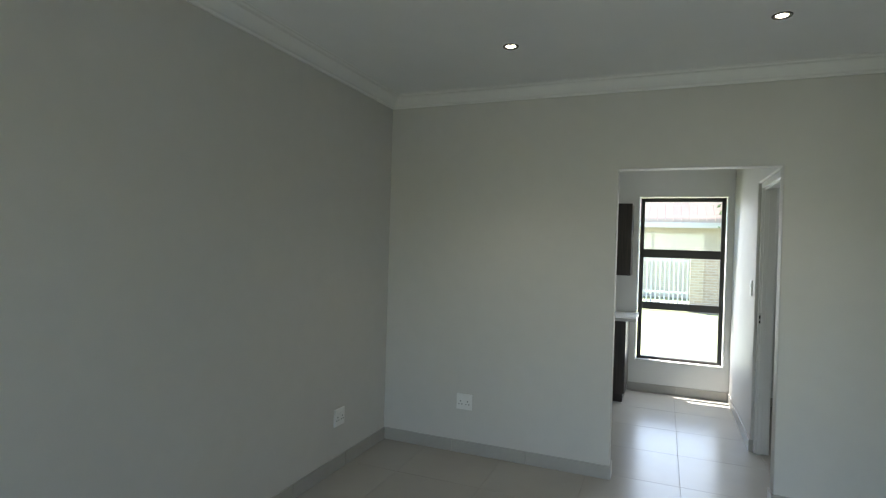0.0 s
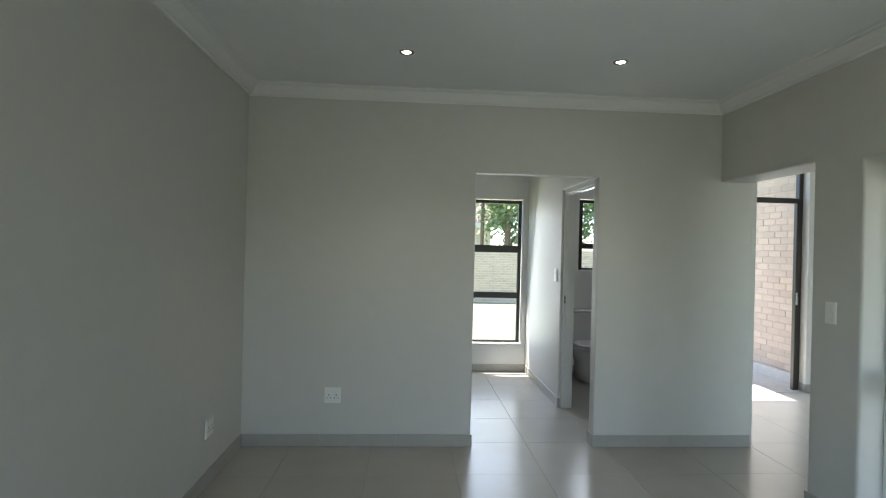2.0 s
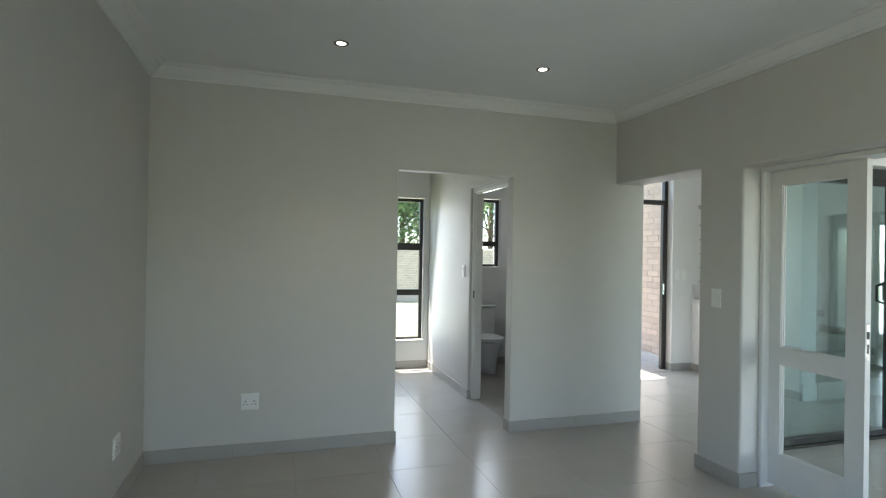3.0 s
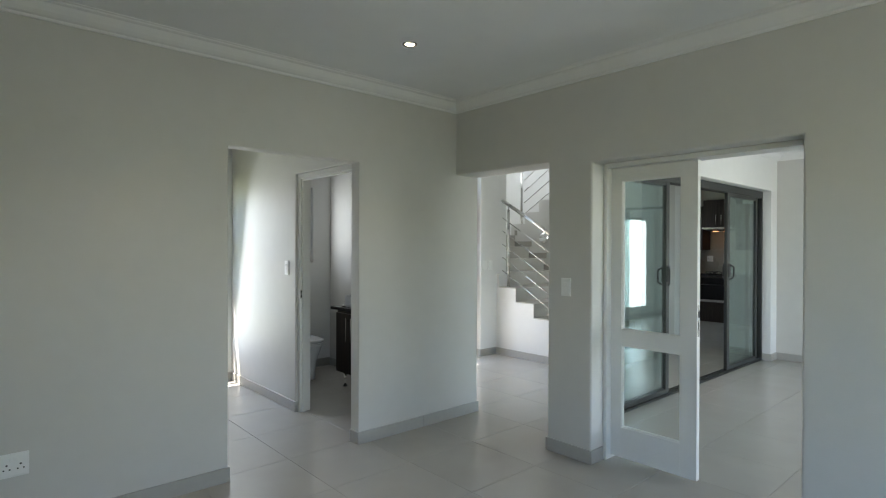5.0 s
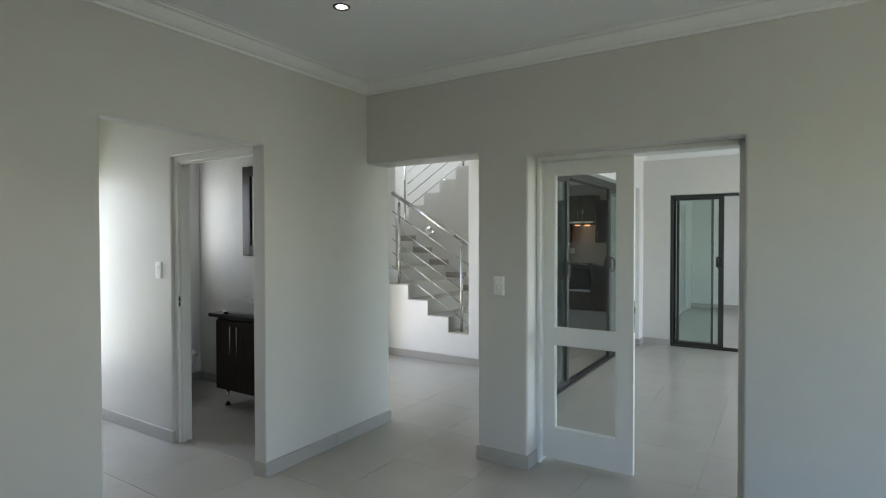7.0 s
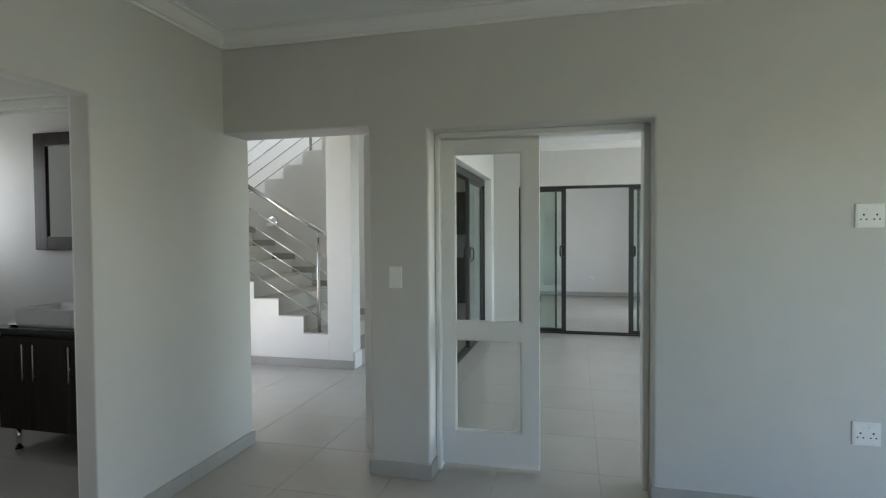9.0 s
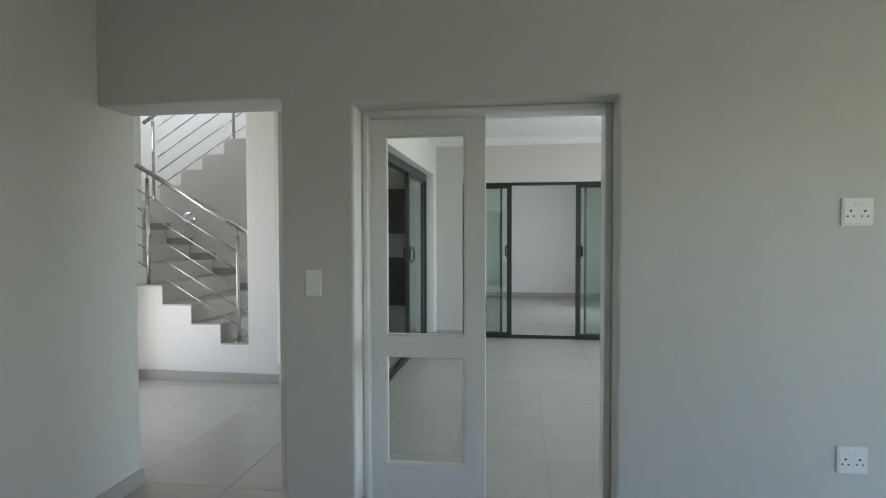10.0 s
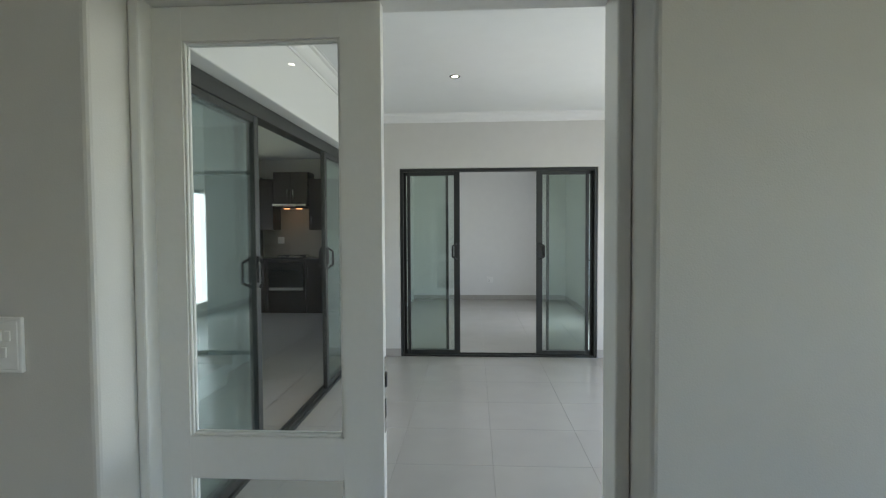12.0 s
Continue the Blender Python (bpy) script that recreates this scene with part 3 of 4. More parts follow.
outline += [(7.748, 0.0)]
part("lower_flight", prism(outline, "x", XS, XU), WHITE_WALL, stairs, "white plastered solid flight")
YU, GU, UP = 6.68, 0.295, 1.683
upper = [(7.748, 0.0), (7.748, UP - 0.012), (YU, UP - 0.012)]
top_y = YU
for i in range(8):
    zt = UP + RISE * (i + 1) - 0.012
    upper += [(YU - i * GU, zt), (YU - (i + 1) * GU, zt)]
    top_y = YU - (i + 1) * GU
upper += [(top_y, 0.0)]
upper = [p for k, p in enumerate(upper) if k == 0 or p != upper[k - 1]]
string = [(y, z + 0.014 if z > 0 else z) for y, z in upper]
# greige instead of white: the upper flight's shade is put into its colour
part("stringer", prism(string, "x", XU - 0.0005, XU + 0.03), PAINT, stairs, "plastered stepped edge, shade put into its greige colour")
part("upper_flight", prism(upper, "x", XU + 0.0305, XB), PAINT, stairs, "plastered solid flight, shade put into its greige colour")
for i in range(9):
    y0 = Y0 + i * GO
    y1 = y0 + GO if i < 8 else 7.745
    z = RISE * (i + 1)
    x0 = XS - 0.001 if (y0 > 4.40 and y1 < 5.85) else 4.601
    part("tread", box(x0, XU - 0.001, y0 - 0.010, y1 - 0.002, z - 0.0118, z, bevel=0.0015, seg=1), STAIR_TILE, stairs)
    part("riser", box(x0, XU - 0.001, y0 - 0.009, y0 - 0.0005, z - RISE + 0.001, z - 0.012), STAIR_TILE, stairs)
    # stepped tile edging against the inner wall
    part("step_skirting", box(XU - 0.012, XU - 0.0005, y0 - 0.06, y1 - 0.01 if i < 8 else 6.6, z, z + 0.085, bevel=0.001, seg=1), STAIR_SKIRT, stairs)
for i in range(8):
    y1 = YU - i * GU
    z = UP + RISE * (i + 1)
    part("tread", box(XU + 0.031, XB - 0.001, y1 - GU, y1 + 0.008, z - 0.0118, z, bevel=0.0015, seg=1), STAIR_TILE, stairs)
    part("riser", box(XU + 0.031, XB - 0.001, y1 + 0.0005, y1 + 0.008, z - RISE + 0.001, z - 0.012), STAIR_TILE, stairs)


def balustrade(name, label, x, posts, rail, bars, n=5):
    """Stainless rail: posts (y, z0, z1), a handrail from a to b and thin bars below, parallel to it."""
    root = thing(name, label, "railing", (x, posts[0][0], posts[0][1]))
    inv = root.matrix_basis.inverted()

    def put(nm, bm, parent=root, lab=""):
        ob = part(nm, bm, STEEL, parent, lab)
        if parent is root:
            ob.matrix_parent_inverse = inv
        return ob
    for y, z0, z1 in posts:
        p = put("post", rod(bmesh.new(), (x, y, z0), (x, y, z1), 0.019, 16))
        put("base_flange", rod(bmesh.new(), (x, y, z0), (x, y, z0 + 0.008), 0.04, 20), p)
        put("rail_bracket", rod(bmesh.new(), (x, y, z1), (x, y, z1 + 0.055), 0.007, 8), p)
    put("handrail", rod(bmesh.new(), (x, *rail[0]), (x, *rail[1]), 0.025, 18), lab="round stainless handrail")
    for (ya, za), (yb, zb) in bars:
        put("bar", rod(bmesh.new(), (x, ya, za), (x, yb, zb), 0.0065, 10))
    return root


balustrade("stair_railing", "stainless steel balustrade with five thin bars", 4.45, [(5.555, 5 * RISE, 2.00), (4.598, 2 * RISE, 1.425)],
           ((5.665, 2.135), (4.478, 1.443)), [((5.665, 1.893 - 0.183 * k), (4.478, 1.195 - 0.180 * k)) for k in range(5)])
balustrade("upper_stair_railing", "stainless steel balustrade of the upper flight", 5.85, [(6.50, UP + RISE, 2.88), (5.40, UP + 5 * RISE, 3.60)],
           ((6.63, 2.86), (4.60, 4.13)), [((6.44, 2.80 - 0.19 * k), (4.60, 3.95 - 0.19 * k)) for k in range(5)])


def stair_light(x, y, z):
    root = thing("stair_light", "round stainless steel stair light on the wall", "wall light", (x, y, z), group="stair lights")
    ring = lathe([(0.0, 0.0), (0.090, 0.0), (0.095, 0.008), (0.092, 0.026), (0.082, 0.046), (0.065, 0.063), (0.042, 0.074), (0.020, 0.079), (0.004, 0.080)], 32)
    bmesh.ops.transform(ring, matrix=pose(0, 0, 0, 0, -90, 0), verts=ring.verts[:])
    part("dome", ring, CHROME, root)
    bm = bmesh.new()
    pts = [(-0.0835, 0.060 * math.cos(a), -0.004 + 0.056 * math.sin(a)) for a in [math.pi + math.pi * k / 14 for k in range(15)]]
    bm.faces.new([bm.verts.new(p) for p in pts])
    r = bmesh.ops.extrude_face_region(bm, geom=bm.faces[:])
    bmesh.ops.translate(bm, vec=(0.040, 0, 0), verts=[v for v in r["geom"] if isinstance(v, bmesh.types.BMVert)])
    bmesh.ops.recalc_face_normals(bm, faces=bm.faces[:])
    part("lens", bm, CERAMIC, root, "white half-round lens")
    return root


stair_light(XU - 0.001, 5.97, 1.640)
stair_light(XB - 0.001, 6.32, 2.51)


# ---- lamps ----
def downlight(x, y, z, watts):
    root = thing("downlight", "recessed round ceiling downlight, lit", "downlight", (x, y, z), group="downlights")
    bm = bmesh.new()
    n, prof = 28, [(0.030, 0.006), (0.031, -0.002), (0.038, -0.007), (0.044, -0.005), (0.046, 0.0)]
    rings = [[bm.verts.new((r * math.cos(2 * math.pi * k / n), r * math.sin(2 * math.pi * k / n), h)) for k in range(n)] for r, h in prof]
    for a, b in zip(rings, rings[1:]):
        for k in range(n):
            bm.faces.new((a[k], a[(k + 1) % n], b[(k + 1) % n], b[k])).smooth = True
    part("trim_ring", bm, BRONZE, root, "dark metal trim ring")
    part("bulb", lathe([(0.002, -0.0045), (0.018, -0.004), (0.025, -0.001)], 20), LAMP_GLOW, root, "glowing lamp")
    lamp = new("downlight_beam", bpy.data.lights.new("downlight_beam", "SPOT"))
    lamp.data.energy, lamp.data.color, lamp.data.spot_size, lamp.data.spot_blend, lamp.data.shadow_soft_size = watts, (1.0, 0.88, 0.7), radians(100), 0.8, 0.03
    lamp.matrix_world = pose(x, y, z - 0.02)
    return root


for x, y in ((-0.487, 3.20), (0.862, 3.20)):
    downlight(x, y, H, 2.0)
downlight(5.42, 1.96, H, 2.0)


# ---- wall plates ----
def plate(kind, at, turn, w, h, label, slots=(), rockers=()):
    """A wall plate that faces local -y, with switch rockers and plug slots (u, z, du, dz)."""
    root = thing(kind, label, kind.replace("_", " "), at, turn, group=kind)
    part("cover", box(-w / 2, w / 2, -0.009, 0.003, -h / 2, h / 2, bevel=0.003), PLASTIC, root)
    part("frame", box(-w / 2 + 0.008, w / 2 - 0.008, -0.0115, -0.008, -h / 2 + 0.008, h / 2 - 0.008, bevel=0.0015, seg=1), PLASTIC, root)
    for u, z, du, dz in rockers:
        part("rocker", box(u - du / 2, u + du / 2, -0.0155, -0.0115, z - dz / 2, z + dz / 2, bevel=0.0015, seg=1), PLASTIC, root)
    for u, z, r in slots:
        bm = bmesh.new()
        part("plug_hole", rod(bm, (u, -0.0122, z), (u, -0.0112, z), r, 10), HOLE, root)
    return root


SLOTS = [(u + du, z, r) for u in (-0.028, 0.028) for du, z, r in ((0, 0.004, 0.0048), (-0.012, -0.018, 0.0040), (0.012, -0.018, 0.0040))]
ROCK = [(-0.011, 0.030, 0.013, 0.014), (0.011, 0.030, 0.013, 0.014)]


def socket(at, turn, label="white double plug socket on the wall"):
    return plate("wall_socket", at, turn, 0.124, 0.118, label, SLOTS, ROCK)


def switch(at, turn, label="white light switch on the wall"):
    return plate("light_switch", at, turn, 0.078, 0.128, label, (), [(-0.010, 0.022, 0.014, 0.024), (0.010, 0.022, 0.014, 0.024), (0.0, -0.016, 0.014, 0.024)])


socket((-0.998, YA, 0.388), 0)
socket((XW, 3.36, 0.362), 90)
socket((XE, 0.440, 1.537), -90, "white double plug socket high on the wall")
socket((XE, 0.440, 0.463), -90)
switch((XE, 2.873, 1.204), -90)
switch((1.05, 5.255, 1.290), -90)
switch((4.150, YH, 1.235), 0)
switch((4.265, YH, 1.235), 0)
plate("wall_socket", (11.9, 1.476, 0.40), -90, 0.12, 0.12, "white plug socket on the far wall", SLOTS[:3], ROCK[:1])


# ---- scullery ----
def cabinet(name, label, x0, x1, y0, y1, z0, z1, face, doors, plinth=0.1, handles=True, handle_low=False):
    """A veneered unit. face: '-y' or '-x', the side that carries its doors."""
    root = thing(name, label, "cabinet", (x0, y0, z0))
    inv = Matrix.Translation((-x0, -y0, -z0))

    def put(nm, bm, m, parent=root, lab=""):
        ob = part(nm, bm, m, parent, lab)
        if parent is root:
            ob.matrix_parent_inverse = inv
        return ob
    b0 = z0 + plinth
    put("body", box(x0, x1, y0, y1, b0, z1, bevel=0.002, seg=1), DARK_WOOD)
    if plinth:
        if face == "-y":
            put("plinth", box(x0 + 0.01, x1 - 0.02, y0 + 0.05, y1, z0, b0), DARK_WOOD)
        else:
            put("plinth", box(x0 + 0.05, x1, y0 + 0.002, y1 - 0.002, z0, b0), DARK_WOOD)
    lo, hi = (x0, x1) if face == "-y" else (y0, y1)
    step = (hi - lo) / doors
    for k in range(doors):
        a, b = lo + k * step + 0.002, lo + (k + 1) * step - 0.002
        if face == "-y":
            d = put("door", box(a, b, y0 - 0.02, y0 - 0.001, b0 + 0.002, z1 - 0.002, bevel=0.002, seg=1), DARK_WOOD)
        else:
            d = put("door", box(x0 - 0.02, x0 - 0.001, a, b, b0 + 0.002, z1 - 0.002, bevel=0.002, seg=1), DARK_WOOD)
        if handles:
            u = b - 0.05 if k % 2 == 0 else a + 0.05
            za, zb = (b0 + 0.05, b0 + 0.25) if handle_low else (z1 - 0.30, z1 - 0.10)
            bm = bmesh.new()
            if face == "-y":
                rod(bm, (u, y0 - 0.05, za), (u, y0 - 0.05, zb), 0.006, 8)
                for zz in (za + 0.02, zb - 0.02):
                    rod(bm, (u, y0 - 0.05, zz), (u, y0 - 0.019, zz), 0.004, 8)
            else:
                rod(bm, (x0 - 0.05, u, za), (x0 - 0.05, u, zb), 0.006, 8)
                for zz in (za + 0.02, zb - 0.02):
                    rod(bm, (x0 - 0.05, u, zz), (x0 - 0.019, u, zz), 0.004, 8)
            put("handle", bm, STEEL, d, "slim steel bar handle")
    return root


cabinet("base_cabinet", "dark wood base cabinet under a pale worktop", -1.20, 0.035, 6.00, 6.615, 0.0, 0.845, "-y", 2)
cabinet("wall_cabinet", "dark wood wall cabinet beside the window", -0.75, 0.048, 6.29, 6.617, 1.30, 2.075, "-y", 2, plinth=0.0, handle_low=True)
tagged(part("worktop", box(-1.69, 0.135, 5.955, 6.617, 0.846, 0.880, bevel=0.006), LIGHT_TOP), "pale polished stone worktop on the base cabinet", "worktop")


# ---- washroom ----
def toilet():
    root = thing("toilet", "white ceramic close-coupled toilet with closed lid", "toilet", (1.73, 6.605, 0.0))

    def ring(w, y0, y1, z, n=28):
        c, out = (y0 + y1) / 2, []
        for k in range(n):
            a = 2 * math.pi * k / n
            ca, sa = math.cos(a), math.sin(a)
            q = 0.75 if sa > 0 else 0.95
            out.append((w * math.copysign(abs(ca) ** q, ca), c + (y1 - y0) / 2 * math.copysign(abs(sa) ** q, sa), z))
        return out
    bowl = loft([ring(0.105, -0.56, -0.06, 0.0), ring(0.105, -0.56, -0.06, 0.10), ring(0.115, -0.575, -0.06, 0.20), ring(0.155, -0.60, -0.04, 0.29), ring(0.178, -0.625, -0.02, 0.36), ring(0.182, -0.635, -0.01, 0.395)])
    part("bowl", bowl, CERAMIC, root)
    part("seat", loft([ring(0.184, -0.64, -0.16, 0.396), ring(0.188, -0.645, -0.155, 0.405), ring(0.186, -0.643, -0.157, 0.414)]), CERAMIC, root)
    part("lid", loft([ring(0.182, -0.638, -0.16, 0.416), ring(0.188, -0.645, -0.155, 0.424), ring(0.183, -0.64, -0.16, 0.440), ring(0.15, -0.60, -0.19, 0.444)]), CERAMIC, root)
    part("cistern", box(-0.185, 0.185, -0.175, 0.0, 0.395, 0.775, bevel=0.02, seg=3), CERAMIC, root)
    part("cistern_lid", box(-0.192, 0.192, -0.185, 0.0, 0.776, 0.808, bevel=0.01), CERAMIC, root)
    part("flush_button", rod(bmesh.new(), (0, -0.09, 0.808), (0, -0.09, 0.815), 0.024, 20), CHROME, root, "chrome flush button")
    return root


toilet()


def vanity():
    root = thing("vanity_cabinet", "dark wood vanity on chrome legs", "vanity", (1.80, 4.765, 0.0))
    L = 0.86
    part("body", box(0.0, 0.47, 0.0, L, 0.165, 0.815, bevel=0.002, seg=1), DARK_WOOD, root)
    for a, b, u in ((0.002, 0.284, 0.24), (0.288, 0.571, 0.53), (0.575, L - 0.002, 0.62)):
        d = part("door", box(-0.019, -0.001, a, b, 0.168, 0.79, bevel=0.002, seg=1), DARK_WOOD, root)
        bm = rod(bmesh.new(), (-0.045, u, 0.51), (-0.045, u, 0.75), 0.006, 8)
        for z in (0.54, 0.72):
            rod(bm, (-0.045, u, z), (-0.018, u, z), 0.004, 8)
        part("handle", bm, STEEL, d, "slim steel bar handle")
    part("countertop", box(-0.035, 0.478, -0.06, 0.95, 0.816, 0.850, bevel=0.004), GRANITE, root, "dark granite top with eased edges")
    for x in (0.06, 0.41):
        for y in (0.08, L - 0.06):
            leg = part("leg", rod(bmesh.new(), (x, y, 0.01), (x, y, 0.165), 0.016, 14), CHROME, root, "chrome leg")
            part("foot", rod(bmesh.new(), (x, y, 0.0), (x, y, 0.012), 0.024, 16), BLACK, leg)
    return root


vanity()



def basin():
    root = thing("basin", "white rectangular countertop basin", "basin", (1.99, 5.285, 0.851))
    bm = bmesh.new()
    outer, inner = (0.17, 0.235), (0.15, 0.215)
    rows = [(outer[0] * 0.94, outer[1] * 0.96, 0.0), (outer[0], outer[1], 0.02), (outer[0], outer[1], 0.125), (inner[0], inner[1], 0.125), (inner[0] * 0.95, inner[1] * 0.96, 0.03), (0.05, 0.07, 0.02)]
    rings = [[bm.verts.new((sx * a, sy * b, z)) for sx, sy in ((-1, -1), (1, -1), (1, 1), (-1, 1))] for a, b, z in rows]
    for lo, hi in zip(rings, rings[1:]):
        for k in range(4):
            bm.faces.new((lo[k], lo[(k + 1) % 4], hi[(k + 1) % 4], hi[k]))
    bm.faces.new(rings[0][::-1])
    bm.faces.new(rings[-1])
    bmesh.ops.bevel(bm, geom=bm.edges[:], offset=0.004, segments=2, affect="EDGES")
    part("bowl", bm, CERAMIC, root)
    part("waste", rod(bmesh.new(), (0, 0, 0.021), (0, 0, 0.026), 0.025, 18), CHROME, root, "chrome waste")
    return root


basin()
tap = thing("basin_tap", "chrome basin mixer tap on the vanity top", "tap", (2.21, 5.22, 0.85))
part("body", rod(bmesh.new(), (0, 0, 0), (0, 0, 0.24), 0.018, 16), CHROME, tap)
part("spout", rod(bmesh.new(), (0.0, 0, 0.215), (-0.14, 0, 0.205), 0.011, 14), CHROME, tap)
part("lever", rod(bmesh.new(), (0, 0, 0.24), (-0.05, 0, 0.275), 0.006, 10), CHROME, tap)
dish = lathe([(0.0, 0.0), (0.030, 0.0), (0.044, 0.012), (0.047, 0.018), (0.043, 0.017), (0.030, 0.006), (0.002, 0.005)], 24, (1, 1.3))
bmesh.ops.translate(dish, vec=(1.86, 5.555, 0.850), verts=dish.verts[:])
tagged(part("soap_dish", dish, CHROME), "small chrome soap dish on the vanity top", "soap dish")

mir = thing("mirror", "wall mirror in a wide dark wood frame", "mirror", (2.278, 4.895, 1.36))
for y0, y1, z0, z1 in ((0, 0.115, 0, 0.885), (0.835, 0.95, 0, 0.885), (0.115, 0.835, 0, 0.10), (0.115, 0.835, 0.785, 0.885)):
    part("frame", box(-0.035, 0.0, y0, y1, z0, z1, bevel=0.004), DARK_WOOD, mir)
part("glass", box(-0.020, -0.012, 0.112, 0.838, 0.097, 0.788), MIRROR, mir, "silvered mirror glass")


# ---- kitchen ----
KX = 10.0
for y0, y1, n in ((3.26, 3.97, 1), (3.98, 4.70, 1), (5.385, 5.66, 1)):
    cabinet("base_cabinet", "dark wood kitchen base cabinet", KX, 10.595, y0, y1, 0.0, 0.915, "-x", n)
cabinet("tall_cabinet", "dark wood full-height kitchen cupboard", KX - 0.02, 10.595, 5.67, 6.48, 0.0, 2.40, "-x", 2)
cabinet("wall_cabinet", "dark wood kitchen wall cabinet", 10.22, 10.597, 3.26, 4.695, 1.44, 2.34, "-x", 3, plinth=0.0, handle_low=True)
cabinet("wall_cabinet", "dark wood kitchen wall cabinet", 10.22, 10.597, 5.335, 5.66, 1.44, 2.34, "-x", 1, plinth=0.0, handle_low=True)
cabinet("hood_cabinet", "dark wood cupboard over the cooker hood", 10.22, 10.597, 4.705, 5.325, 1.90, 2.46, "-x", 2, plinth=0.0, handle_low=True)
tagged(part("kitchen_worktop", box(KX - 0.03, 10.597, 3.24, 5.665, 0.916, 0.952, bevel=0.004), GRANITE), "dark granite kitchen worktop", "worktop")
tagged(part("splashback", box(10.590, 10.599, 3.26, 5.66, 0.955, 1.438), SPLASH), "beige tiled kitchen splashback", "splashback", kind="structure")
tagged(part("hood_splashback", box(10.590, 10.599, 4.70, 5.33, 1.44, 1.86), SPLASH), "beige splashback behind the cooker hood", "splashback", kind="structure")
hood = thing("cooker_hood", "slim steel cooker hood with a warm lamp", "cooker hood", (10.10, 4.715, 1.86))
part("canopy", box(0.0, 0.49, 0, 0.60, 0.0, 0.037, bevel=0.004), STEEL, hood)
part("motor_body", box(0.20, 0.485, 0.02, 0.58, -0.035, -0.001, bevel=0.004), BLACK, hood, "dark underside housing")
for u in (0.14, 0.36):
    part("lamp", box(0.195, 0.25, u, u + 0.10, -0.047, -0.0355, bevel=0.002, seg=1), HOOD_GLOW, hood, "glowing warm hood lamp")
hl = new("hood_light", bpy.data.lights.new("hood_light", "AREA"))
hl.data.shape, hl.data.size, hl.data.size_y, hl.data.energy, hl.data.color = "RECTANGLE", 0.06, 0.2, 0.04, (1.0, 0.5, 0.22)
hl.matrix_world = look((10.33, 5.03, 1.80), (10.45, 5.03, 1.0))
oven = thing("oven", "black built-in oven with steel handle", "oven", (KX, 4.715, 0.0))
part("body", box(0.0, 0.58, 0.0, 0.66, 0.24, 0.914), DARK_WOOD, oven)
part("plinth", box(0.05, 0.58, 0.0, 0.66, 0.0, 0.239), DARK_WOOD, oven)
part("control_panel", box(-0.022, -0.001, 0.03, 0.63, 0.79, 0.88, bevel=0.003, seg=1), OVEN, oven)
odoor = part("door", box(-0.022, -0.001, 0.03, 0.63, 0.455, 0.785, bevel=0.003, seg=1), OVEN, oven)
part("trim", box(-0.022, -0.001, 0.03, 0.63, 0.40, 0.45, bevel=0.003, seg=1), STEEL, oven)
part("handle", rod(bmesh.new(), (-0.05, 0.08, 0.75), (-0.05, 0.58, 0.75), 0.008, 10), BLACK, odoor)
hob = thing("gas_hob", "black gas hob set in the worktop", "hob", (KX + 0.06, 4.72, 0.953))
part("plate", box(0, 0.48, 0, 0.58, 0, 0.008, bevel=0.002, seg=1), OVEN, hob)
for bx in (0.13, 0.35):
    for by in (0.14, 0.44):
        bn = part("burner", rod(bmesh.new(), (bx, by, 0.008), (bx, by, 0.026), 0.04, 18), BLACK, hob)
        bm = bmesh.new()
        slab(bm, bx - 0.1, bx + 0.1, by - 0.006, by + 0.006, 0.034, 0.046)
        slab(bm, bx - 0.006, bx + 0.006, by - 0.1, by + 0.1, 0.0345, 0.0465)
        for px, py in ((-0.094, 0), (0.094, 0), (0, -0.094), (0, 0.094)):
            slab(bm, bx + px - 0.006, bx + px + 0.006, by + py - 0.006, by + py + 0.006, 0.008, 0.036)
        part("pan_support", bm, BLACK, bn)
for k in range(5):
    part("knob", rod(bmesh.new(), (0.03, 0.13 + 0.08 * k, 0.008), (0.03, 0.13 + 0.08 * k, 0.030), 0.016, 14), STEEL, hob, "steel knob")
plate("wall_socket", (10.589, 5.335, 1.255), -90, 0.12, 0.12, "white plug socket on the kitchen splashback", SLOTS[:3], ROCK[:1])


# ---- outside ----
structure("ground", box(-300, 300, -300, 400, -0.42, -0.30), LAWN, "sunlit green lawn", "lawn")
# unseen slabs west and south, added to darken the bounce on upper walls
structure("terrace", box(-9.0, -1.93, -9.0, 3.0, -0.32, -0.06), BOUNCE_SLAB, "unseen dark brown slab beside the house, added to cut bounced light", "terrace")
structure("bounce_slab_south", box(-1.92, 12.0, -9.0, -2.63, -0.32, -0.062), BOUNCE_SLAB, "unseen dark brown slab behind the house, added to cut bounced light", "terrace")
structure("patio", box(2.2, 4.36, YH + 0.23, 12.0, -0.31, -0.03), PAVING, "pale sunlit concrete patio", "patio")
structure("threshold", box(2.55, 4.08, YH - 0.012, YH + 0.32, -0.25, 0.0012), PAVING, "pale concrete door threshold", "threshold")


